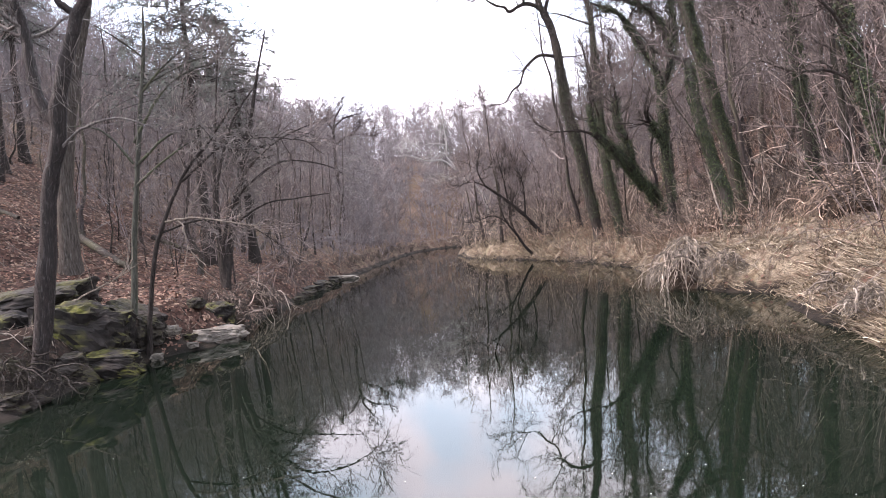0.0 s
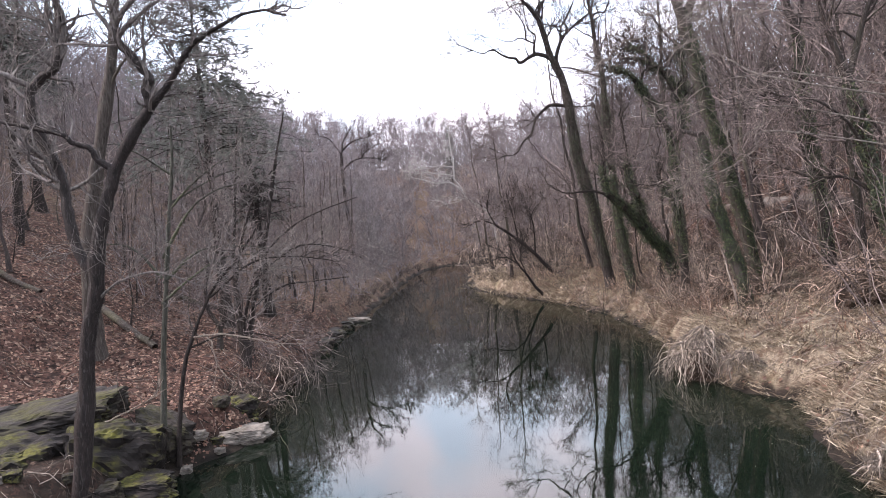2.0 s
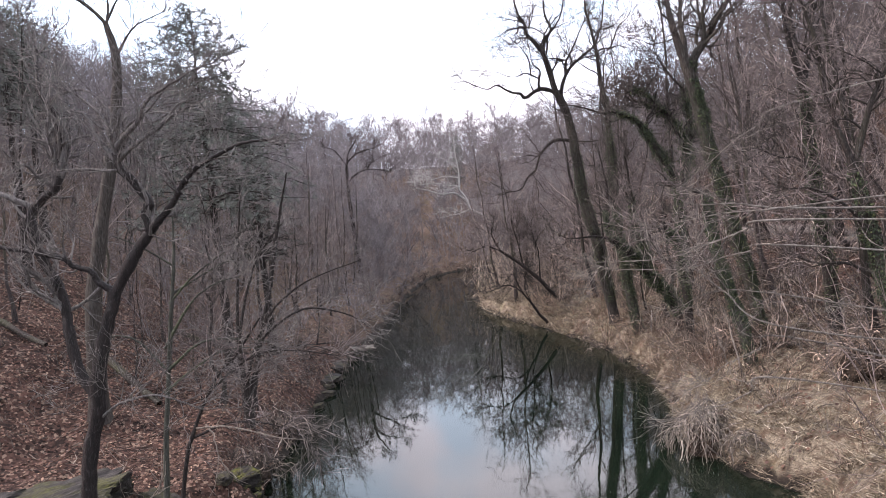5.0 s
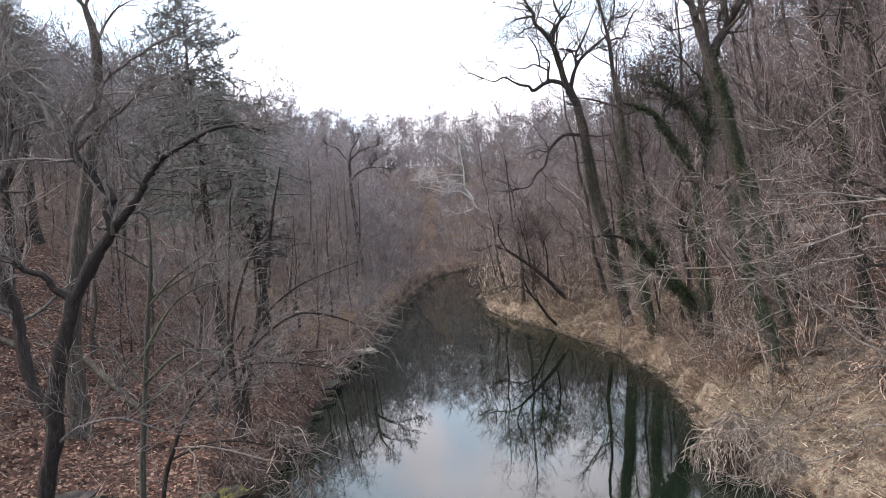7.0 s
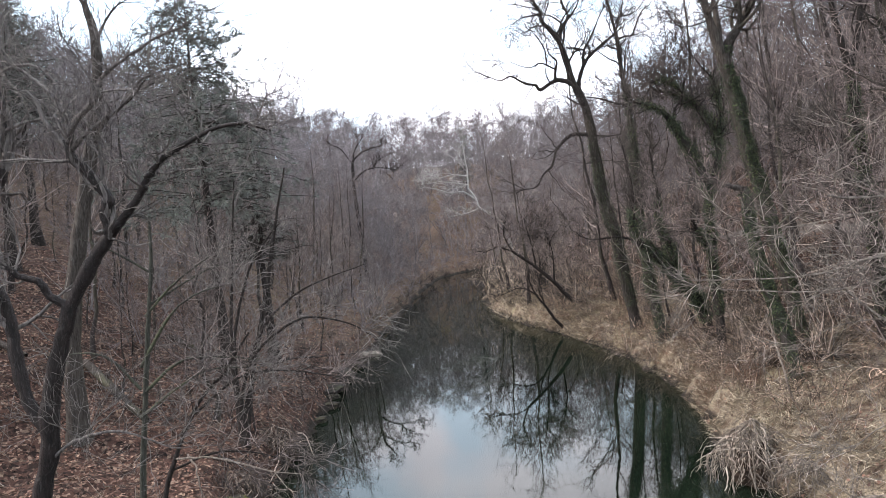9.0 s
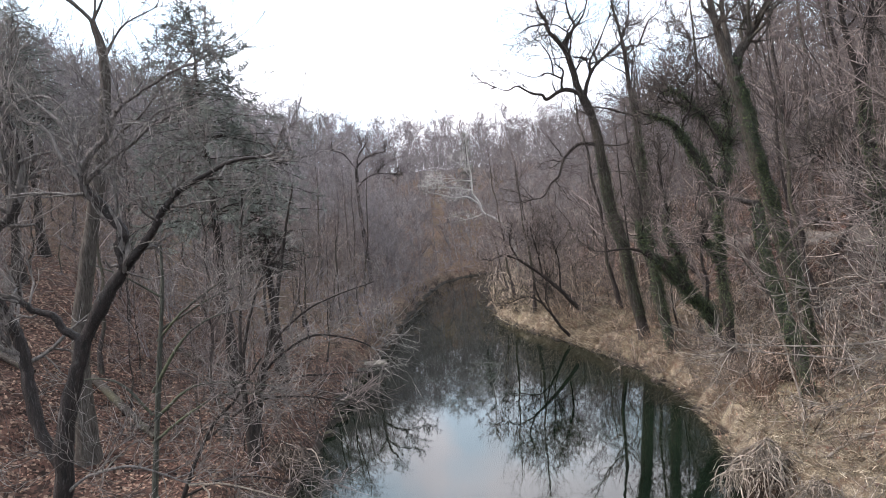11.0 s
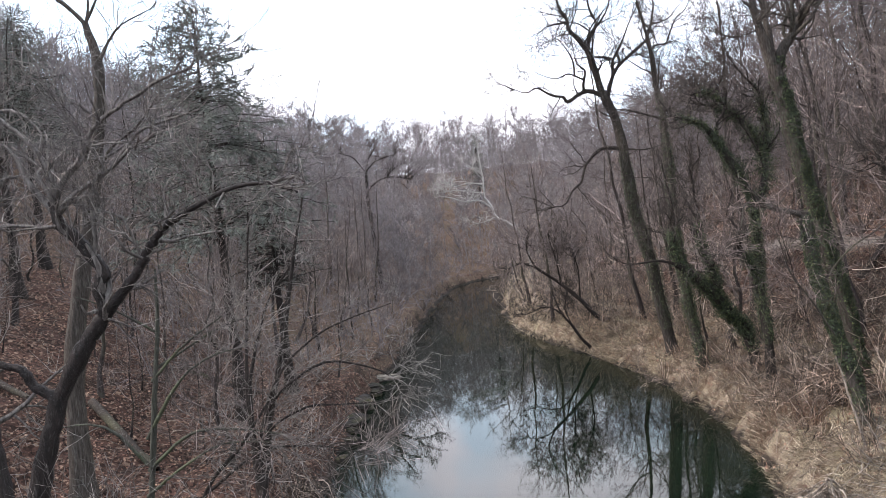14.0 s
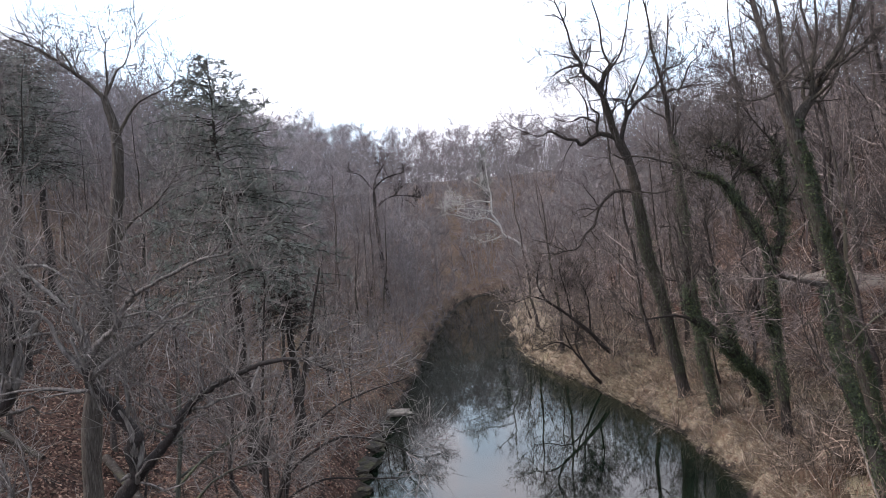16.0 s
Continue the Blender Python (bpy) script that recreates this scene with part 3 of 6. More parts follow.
# the forked tree on the rocky bank
hero_tree("forked_tree", (-7.1, 11.2, 0.15), "dark crooked forked tree on the mossy rock bank", [
    limb(0.150, 0.105, (-7.1, 11.2, 0.1), (-6.85, 11.2, 1.2), (-6.6, 11.15, 2.5), (-6.41, 11.1, 3.54), (-6.18, 11.06, 4.19), (-6.1, 11.03, 4.76), (-5.9, 11, 5.4), (-5.57, 10.95, 6.23)),
    limb(0.105, 0.085, (-5.57, 10.95, 6.23), (-5.2, 10.9, 6.75), (-4.98, 10.88, 7.0), (-4.8, 10.85, 7.2)),
    limb(0.066, 0.016, (-4.82, 10.86, 7.18), (-4.58, 10.8, 7.39), (-4.39, 10.75, 7.55), (-4.25, 10.72, 7.7), (-4.16, 10.69, 7.84), (-3.98, 10.64, 8), (-3.75, 10.59, 8.14), (-3.42, 10.53, 8.27), (-3.06, 10.46, 8.38), (-2.66, 10.38, 8.39), (-2.29, 10.3, 8.24)),
    limb(0.018, 0.006, (-2.66, 10.38, 8.38), (-2.32, 10.3, 8.40), (-2.14, 10.25, 8.31), (-1.92, 10.2, 8.32)),
    limb(0.078, 0.058, (-4.81, 10.85, 7.19), (-4.85, 10.83, 7.45), (-4.77, 10.82, 7.64), (-4.86, 10.81, 7.81), (-4.99, 10.79, 8.04), (-5.17, 10.77, 8.26), (-5.2, 10.75, 8.5)),
    limb(0.050, 0.010, (-5.2, 10.75, 8.48), (-5.07, 10.68, 8.67), (-4.84, 10.6, 8.82), (-4.65, 10.54, 8.94), (-4.52, 10.46, 9.13), (-4.37, 10.4, 9.25), (-4.09, 10.31, 9.35), (-3.55, 10.14, 9.53), (-3.13, 10, 9.59)),
    limb(0.042, 0.012, (-5.18, 10.76, 8.36), (-4.92, 10.67, 8.52), (-4.61, 10.57, 8.66), (-4.32, 10.48, 8.77), (-4.05, 10.38, 8.93), (-3.8, 10.3, 8.98)),
    limb(0.022, 0.007, (-4.3, 10.47, 8.79), (-3.93, 10.34, 9.07), (-3.72, 10.28, 9.12), (-3.14, 10.1, 9.18)),
    limb(0.042, 0.014, (-5.2, 10.75, 8.48), (-5.2, 10.78, 8.78), (-5.33, 10.81, 9.04), (-5.51, 10.84, 9.29), (-5.72, 10.87, 9.48), (-5.99, 10.9, 9.69)),
    limb(0.030, 0.010, (-5.19, 10.75, 8.5), (-5.24, 10.88, 8.84), (-5.5, 11, 8.99), (-5.82, 11.15, 9.22), (-6.19, 11.3, 9.36)),
    limb(0.026, 0.010, (-4.86, 10.85, 7.77), (-5.05, 10.91, 7.87), (-5.17, 10.99, 8.08), (-5.34, 11.09, 8.37), (-5.66, 11.2, 8.62)),
    limb(0.062, 0.024, (-5.58, 10.95, 6.22), (-5.81, 10.91, 6.41), (-5.91, 10.87, 6.62), (-6.16, 10.83, 6.73), (-6.28, 10.8, 6.87), (-6.59, 10.75, 6.97), (-7.3, 10.65, 7.2), (-7.9, 10.4, 7.6)),
    limb(0.095, 0.070, (-6.12, 11.04, 4.4), (-6.40, 11.04, 4.95), (-6.49, 11.06, 5.5), (-6.52, 11.07, 5.98), (-6.6, 11.08, 6.43), (-6.84, 11.1, 6.95), (-6.95, 11.1, 7.6), (-6.75, 11.12, 7.9), (-6.45, 11.15, 8.15), (-6.38, 11.2, 8.7)),
    limb(0.065, 0.022, (-6.38, 11.2, 8.68), (-6.37, 11.24, 9.14), (-6.45, 11.26, 9.45), (-6.66, 11.3, 9.8), (-6.8, 11.6, 10.6)),
    limb(0.030, 0.010, (-6.38, 11.2, 8.8), (-6.08, 11.14, 8.87), (-5.77, 11.07, 8.89), (-5.47, 11, 8.87)),
    limb(0.034, 0.010, (-6.5, 11.27, 9.5), (-6.29, 11.19, 9.64), (-5.91, 11.16, 9.7), (-5.64, 11.14, 9.58), (-5.32, 11.1, 9.17)),
    limb(0.055, 0.02, (-6.9, 11.15, 7.8), (-7.4, 11.0, 8.1), (-8.2, 11.2, 8.5), (-9.2, 11.4, 9.4)),
    limb(0.030, 0.010, (-6.3, 11.1, 4.0), (-5.7, 10.9, 4.35), (-5.0, 10.8, 4.45), (-4.3, 10.8, 4.15)),
], BARK_FORK, TWIG_FORK, 11, 115, 1700, (0.45, 1.8), (0.15, 0.5), 0.16, 0.0036, None, "tree", 0.34, (0.3, 1.0))

# the thick grey trunk behind it
hero_tree("grey_tree", (-11.0, 19.6, at(-11.0, 19.6, 0.1)), "thick pale grey bare tree on leaf litter", [
    limb(0.25, 0.095, (-11.0, 19.6, at(-11.0, 19.6, 0.1)), (-10.83, 19.6, 5.15), (-10.3, 19.6, 7.6), (-9.7, 19.6, 9.9), (-9.32, 19.6, 11.6), (-9.22, 19.6, 12.83), (-9.4, 19.6, 13.8)),
    limb(0.065, 0.02, (-9.4, 19.6, 13.77), (-9.65, 19.51, 14.11), (-10.03, 19.4, 14.48), (-10.36, 19.3, 14.77), (-10.72, 19.2, 15.06), (-11.2, 19.0, 15.3)),
    limb(0.038, 0.012, (-9.38, 19.6, 13.71), (-9.3, 19.67, 14.24), (-9.33, 19.74, 14.76), (-9.29, 19.8, 15.19)),
    limb(0.036, 0.010, (-9.36, 19.6, 13.8), (-9.09, 19.72, 14.37), (-8.86, 19.81, 14.64), (-8.74, 19.9, 15.0)),
    limb(0.042, 0.010, (-9.2, 19.6, 12.75), (-8.7, 19.41, 13.29), (-8.24, 19.26, 13.54), (-7.33, 19, 13.72)),
    limb(0.04, 0.012, (-9.96, 19.42, 14.42), (-10.16, 19.51, 14.8), (-10.37, 19.6, 15.06)),
    limb(0.045, 0.014, (-9.7, 19.6, 9.9), (-9.0, 19.3, 10.6), (-8.2, 19.1, 11.0), (-7.5, 18.9, 11.6)),
], BARK_ASH, TWIG_FORK, 12, 50, 600, (0.8, 2.6), (0.3, 0.8), 0.12, 0.005)

# two saplings at the water
hero_tree("sapling", (-6.95, 14.5, at(-6.95, 14.5, 0.05)), "slender greenish-grey sapling with level side branches", [
    ([(-6.95, 14.5, at(-6.95, 14.5, 0.05)), (-6.65, 14.5, 2.9), (-6.25, 14.5, 5.4), (-6.05, 14.5, 6.6), (-5.95, 14.5, 7.6)], 0.075, 0.02),
    limb(0.034, 0.009, (-6.47, 14.5, 4.71), (-5.73, 14.36, 5.65), (-5.1, 14.27, 6.03), (-4.52, 14.2, 6.14)),
    limb(0.034, 0.009, (-6.51, 14.5, 4.16), (-5.6, 14.31, 4.77), (-4.66, 14.15, 4.8), (-3.88, 14, 4.66)),
    limb(0.03, 0.009, (-6.26, 14.5, 5.69), (-5.54, 14.35, 6.28), (-4.78, 14.2, 6.7)),
    limb(0.032, 0.009, (-6.52, 14.5, 4.27), (-6.94, 14.37, 4.9), (-7.31, 14.29, 5.11), (-7.8, 14.2, 5.13)),
    limb(0.03, 0.009, (-6.59, 14.5, 3.72), (-5.78, 14.33, 4.24), (-5.02, 14.18, 4.58), (-4.1, 14, 4.58)),
    limb(0.026, 0.008, (-6.15, 14.5, 5.9), (-5.2, 14.8, 6.4), (-4.5, 15.0, 6.6)),
    limb(0.024, 0.008, (-6.05, 14.5, 6.5), (-6.6, 14.2, 7.0), (-7.1, 14.0, 7.3)),
], BARK_GREEN, TWIG_FORK, 13, 30, 260, (0.5, 1.4), (0.2, 0.6), 0.06, 0.005, None, "tree", 0.2)
hero_tree("leaning_sapling", (-6.6, 14.4, at(-6.6, 14.4, 0.05)), "thin dark sapling leaning over the water", [
    ([(-6.6, 14.4, at(-6.6, 14.4, 0.05)), (-6.2, 14.3, 2.2), (-5.45, 14.3, 3.8), (-4.75, 14.2, 4.5), (-4.2, 14.2, 5.2)], 0.055, 0.018),
    ([(-5.45, 14.3, 3.75), (-4.4, 14.1, 4.4), (-3.5, 14.0, 4.45), (-2.7, 13.9, 4.3)], 0.03, 0.008),
    ([(-6.0, 14.3, 2.7), (-5.2, 14.5, 2.9), (-4.3, 14.7, 2.7), (-3.6, 14.8, 2.2)], 0.024, 0.008),
], BARK_DARK, TWIG_WOOD, 14, 22, 320, (0.6, 1.4), (0.25, 0.6), 0.05, 0.005, None, "tree", 0.22)

# the clump of leaning stems further along the bank
hero_tree("many_stemmed_tree", (-6.9, 20.8, at(-6.9, 20.8, 0.1)), "clump of grey stems leaning from an undercut bank", [
    ([(-6.9, 20.8, at(-6.9, 20.8, 0.1)), (-6.5, 21, 3.2), (-5.9, 21, 5.2), (-5.4, 21, 7.2), (-4.9, 21, 9.0)], 0.11, 0.025),
    limb(0.06, 0.012, (-6.9, 20.8, 1.0), (-6.94, 20.8, 2.08), (-6.32, 20.47, 3.58), (-5.44, 20.23, 4.34), (-4.46, 20.01, 4.72), (-3.34, 19.76, 4.48), (-2.74, 19.6, 4.13)),
    limb(0.06, 0.012, (-6.9, 20.8, 1.0), (-6.8, 20.8, 2.57), (-6.13, 20.62, 4.19), (-5.26, 20.49, 5.09), (-4.2, 20.36, 5.63), (-2.77, 20.2, 6)),
    limb(0.045, 0.012, (-6.9, 20.8, 1.0), (-6.61, 20.8, 2.72), (-5.42, 20.43, 3.5), (-4.38, 20.14, 3.58), (-3.21, 19.8, 3.62)),
    limb(0.07, 0.012, (-6.9, 20.8, 1.0), (-6.92, 20.8, 2.25), (-6.87, 20.87, 4.22), (-6.25, 20.94, 6.13), (-5.58, 20.98, 7.05), (-5.12, 21, 7.49)),
    limb(0.08, 0.02, (-7.0, 20.9, 0.9), (-7.2, 21.4, 3.4), (-7.0, 21.6, 6.0), (-6.6, 21.6, 8.8)),
], BARK_DARK, TWIG_FORK, 15, 44, 480, (0.7, 1.8), (0.25, 0.7), 0.1, 0.006)

# the tall ivied trees on the opposite bank
hero_tree("ivied_tall_tree", (11.35, 25.0, at(11.35, 25.0, 0.15)), "tall leaning double-headed tree with ivy up its grey trunk", [
    limb(0.235, 0.21, (11.35, 25.0, at(11.35, 25.0, 0.15)), (10.91, 24.81, 3.74), (10.52, 24.7, 5.32), (10.17, 24.6, 6.87), (9.8, 24.5, 8.4), (9.49, 24.39, 10.09), (9.31, 24.33, 10.97), (9.2, 24.3, 11.5)),
    limb(0.17, 0.03, (9.2, 24.3, 11.4), (9.0, 24.2, 11.97), (8.87, 24.15, 12.44), (8.72, 24.11, 13.13), (8.53, 24.05, 14.16), (8.2, 24, 15.6), (7.7, 23.8, 17.6), (7.5, 23.6, 20.0)),
    limb(0.12, 0.03, (9.08, 24.2, 11.74), (9.16, 24.33, 12.37), (9.16, 24.44, 12.93), (9.18, 24.56, 13.48), (9.37, 24.8, 14.69), (9.3, 25.1, 17.0), (9.6, 25.3, 19.5)),
    limb(0.18, 0.03, (9.25, 24.3, 11.4), (9.49, 24.26, 11.93), (9.86, 24.33, 12.37), (10.2, 24.4, 12.86), (10.53, 24.46, 13.31), (11.23, 24.6, 14.36), (11.8, 24.6, 16.2), (12.1, 24.4, 18.6)),
    limb(0.085, 0.02, (9.83, 24.3, 12.35), (9.84, 24.13, 12.82), (9.77, 23.93, 13.36), (9.83, 23.6, 14.22), (9.6, 23.2, 16.0)),
    limb(0.035, 0.012, (9.84, 24.3, 12.62), (9.52, 24.19, 12.68), (9.24, 24.1, 12.64), (9.0, 24, 12.43)),
    limb(0.032, 0.010, (8.86, 24.2, 12.63), (8.25, 23.96, 12.46), (7.79, 23.77, 12.41), (7.4, 23.6, 12.54), (6.92, 23.4, 12.61)),
], BARK_ASH, TWIG_TALL, 21, 60, 1500, (1.0, 3.2), (0.3, 0.9), 0.10, 0.0055, [(0, 0.02, 0.92, 11000, 0.050, 1.7), (3, 0.0, 0.10, 200, 0.04)])

hero_tree("broken_ivied_tree", (9.31, 21.5, at(9.31, 21.5, 0.15)), "ivy-clad leaning trunk broken off below its top", [
    limb(0.175, 0.14, (9.36, 21.48, at(9.36, 21.48, 0.15)), (9.19, 21.61, 2.51), (9.01, 21.73, 3.38), (8.86, 21.85, 4.28), (8.72, 21.96, 5.1), (8.66, 22.05, 5.85), (8.66, 22.14, 6.56), (8.6, 22.2, 7.05)),
    limb(0.10, 0.055, (8.62, 22.2, 6.93), (8.36, 22.15, 7.04), (7.94, 22.07, 7.17), (7.55, 22, 7.31)),
    limb(0.030, 0.008, (7.6, 22.0, 7.29), (6.95, 21.83, 7.45), (6.69, 21.61, 6.93), (6.37, 21.43, 6.56), (5.83, 21.2, 6.2)),
    limb(0.032, 0.010, (9.0, 21.7, 3.4), (8.3, 21.5, 4.6), (7.7, 21.3, 5.5), (7.4, 21.1, 6.4)),
    limb(0.035, 0.010, (8.75, 21.95, 5.0), (9.4, 21.6, 5.9), (10.2, 21.3, 6.5), (11.0, 21.0, 7.3)),
], BARK_GREY, TWIG_WOOD, 61, 26, 420, (0.6, 1.9), (0.25, 0.7), 0.06, 0.006, [(0, 0.02, 0.98, 4200, 0.035)])

hero_tree("arched_tall_tree", (7.95, 33.9, at(7.95, 33.9, 0.1)), "tall dark tree with a crooked arching crown", [
    limb(0.29, 0.20, (7.95, 33.9, at(7.95, 33.9, 0.1)), (7.68, 33.9, 2.74), (7.32, 33.93, 5.49), (6.96, 33.95, 7.34), (6.82, 33.96, 8.9), (6.67, 33.98, 10.72), (6.52, 33.99, 11.77), (6.2, 34, 12.7)),
    limb(0.17, 0.025, (6.22, 34, 12.6), (5.98, 33.94, 13.23), (5.84, 33.86, 13.92), (5.55, 33.75, 14.9), (5.19, 33.68, 15.48), (4.83, 33.62, 15.91), (4.75, 33.56, 16.4), (4.47, 33.5, 16.97), (4.25, 33.4, 18.0), (3.7, 33.2, 19.6)),
    limb(0.10, 0.025, (5.56, 33.8, 14.88), (5.75, 33.92, 15.55), (6.01, 33.99, 15.92), (6.13, 34.05, 16.23), (5.91, 34.19, 17.02), (5.92, 34.4, 18.25), (5.6, 34.6, 20.0)),
    limb(0.06, 0.018, (6.01, 34, 15.9), (6.37, 33.84, 16.29), (6.58, 33.73, 16.58), (6.82, 33.5, 17.4), (7.2, 33.3, 19.0)),
    limb(0.12, 0.02, (6.24, 34, 12.66), (6.48, 34.18, 13.35), (6.82, 34.37, 14), (7.24, 34.52, 14.42), (7.72, 34.66, 14.77), (8.43, 34.88, 15.29), (8.67, 35.01, 15.77), (9.03, 35.2, 16.6), (9.3, 35.3, 18.4)),
    limb(0.085, 0.02, (6.52, 34.25, 13.4), (6.71, 34.38, 13.89), (6.8, 34.48, 14.52), (7.16, 34.58, 15.05), (7.51, 34.69, 15.68), (7.87, 34.8, 16.33), (8.23, 34.9, 16.9)),
    limb(0.055, 0.015, (6.81, 34.5, 14.6), (6.3, 34.36, 14.71), (5.76, 34.21, 14.74), (5.01, 34, 14.7)),
    limb(0.13, 0.018, (6.2, 34, 12.6), (5.92, 33.89, 12.95), (5.24, 33.69, 13.14), (4.4, 33.44, 12.74), (4.21, 33.35, 12.95), (3.7, 33.21, 13.05), (3.05, 32.99, 13.41), (2.52, 32.83, 13.25), (1.79, 32.6, 13.53)),
    limb(0.075, 0.02, (5.2, 33.68, 13.1), (5.16, 33.49, 13.41), (5.25, 33.34, 13.77), (5.24, 33.24, 14), (4.96, 33.12, 14.2), (4.83, 33, 14.46)),
    limb(0.050, 0.012, (5.21, 33.4, 13.59), (4.75, 33.28, 13.82), (4.45, 33.2, 13.91), (4.01, 33.08, 13.74), (3.56, 32.97, 13.82), (2.98, 32.8, 14.12)),
    limb(0.042, 0.012, (4.80, 33.3, 13.82), (4.75, 33.16, 14.46), (4.57, 33, 14.81), (4.29, 32.81, 15.19), (3.86, 32.6, 15.52)),
    limb(0.050, 0.014, (4.78, 33.56, 16.25), (4.26, 33.34, 16.17), (3.78, 33.18, 16.05), (3.33, 33, 15.76)),
    limb(0.045, 0.020, (5.87, 33.95, 15.74), (5.58, 33.87, 15.99), (5.22, 33.83, 16.23), (4.85, 33.8, 16.29)),
    limb(0.095, 0.018, (6.69, 34, 10.42), (5.84, 33.8, 10.54), (5.31, 33.66, 10.28), (4.85, 33.5, 9.79), (4.57, 33.33, 9.12), (4.13, 33.2, 8.78), (3.81, 33.06, 8.31), (3.46, 32.97, 8.15), (2.76, 32.8, 8.15)),
    limb(0.045, 0.015, (6.74, 34, 10.41), (7.42, 33.54, 10.24), (7.84, 33.24, 10.25), (8.18, 33, 10.3)),
    limb(0.040, 0.020, (6.5, 34, 11.8), (5.92, 33.84, 12.12), (5.66, 33.7, 12.28)),
], BARK_TALL, TWIG_TALL, 22, 120, 2800, (0.8, 2.9), (0.3, 1.0), 0.07, 0.0056, [(0, 0.10, 0.70, 2200, 0.07)], "tree", 0.36)

hero_tree("ivied_slim_tree", (8.2, 30.4, at(8.2, 30.4, 0.1)), "slim tall tree wrapped in bright ivy", [
    limb(0.19, 0.14, (8.2, 30.4, at(8.2, 30.4, 0.1)), (7.97, 30.73, 2.74), (7.89, 30.96, 4.12), (7.87, 31.18, 5.51), (7.88, 31.4, 6.92), (7.94, 31.65, 8.59), (8.01, 31.84, 9.78), (8.03, 32, 10.95)),
    limb(0.135, 0.025, (8.03, 32, 10.88), (8.04, 32.08, 11.73), (7.94, 32.16, 12.6), (7.91, 32.23, 13.46), (7.9, 32.31, 14.32), (7.81, 32.38, 15.08), (7.73, 32.44, 15.75), (7.62, 32.5, 16.42), (7.6, 32.6, 17.8), (7.3, 32.7, 19.5)),
    limb(0.055, 0.015, (7.91, 32.3, 14.35), (8.26, 32.26, 14.46), (8.54, 32.24, 14.44), (8.76, 32.18, 14.89), (9.04, 32.12, 15.43), (9.43, 32.06, 15.72), (9.7, 32, 16.26)),
    limb(0.050, 0.015, (7.83, 32.4, 14.95), (8.13, 32.55, 15.4), (8.59, 32.69, 15.51), (9.04, 32.84, 15.72), (9.4, 33, 16.11)),
    limb(0.055, 0.015, (8.03, 32, 11.53), (8.39, 31.78, 11.63), (8.59, 31.64, 11.44), (8.96, 31.4, 11.21)),
    limb(0.060, 0.015, (8, 32, 11.29), (7.39, 31.77, 11.47), (6.64, 31.48, 11.7), (5.96, 31.23, 11.8), (5.34, 31, 11.9)),
    limb(0.045, 0.012, (7.85, 31.3, 6.6), (7.42, 30.79, 7.77), (7.24, 30.54, 8.67), (6.89, 30.45, 8.8), (5.94, 30.2, 8.93)),
    limb(0.045, 0.012, (7.85, 31.2, 6.1), (7.21, 30.83, 6.53), (6.76, 30.64, 6.67), (6.28, 30.4, 6.97)),
], BARK_TALL, TWIG_TALL, 23, 46, 900, (0.9, 2.8), (0.3, 1.0), 0.10, 0.0056, [(0, 0.0, 1.0, 5200, 0.085), (1, 0.0, 0.2, 500, 0.05)])

hero_tree("ivied_leaning_tree", (9.45, 28.7, at(9.45, 28.7, 0.15)), "dark leaning tree thick with ivy", [
    limb(0.22, 0.15, (9.6, 28.75, at(9.6, 28.75, 0.15)), (9.2, 28.6, 2.71), (8.61, 28.37, 3.4), (8.13, 28.15, 4.07), (7.41, 27.87, 4.84), (6.67, 27.6, 5.51)),
    limb(0.11, 0.02, (6.7, 27.6, 5.48), (6.54, 27.56, 5.98), (6.51, 27.51, 6.55), (6.67, 27.46, 7.08), (6.61, 27.4, 7.8), (6.4, 27.3, 9.2)),
    limb(0.15, 0.03, (8.24, 28.2, 3.92), (8.13, 28.32, 4.94), (7.93, 28.41, 5.7), (7.87, 28.5, 6.44), (7.91, 28.6, 7.28), (7.8, 28.7, 9.0)),
    limb(0.06, 0.015, (6.7, 27.6, 5.48), (6.1, 27.45, 5.69), (5.56, 27.31, 5.73), (4.92, 27.14, 5.73), (4.41, 27, 5.91)),
], BARK_DARK, TWIG_TALL, 24, 36, 560, (0.7, 2.0), (0.3, 0.7), 0.1, 0.007, [(0, 0.1, 1.0, 4200, 0.13), (2, 0.0, 0.8, 2200, 0.13), (1, 0.0, 0.5, 900, 0.10)])

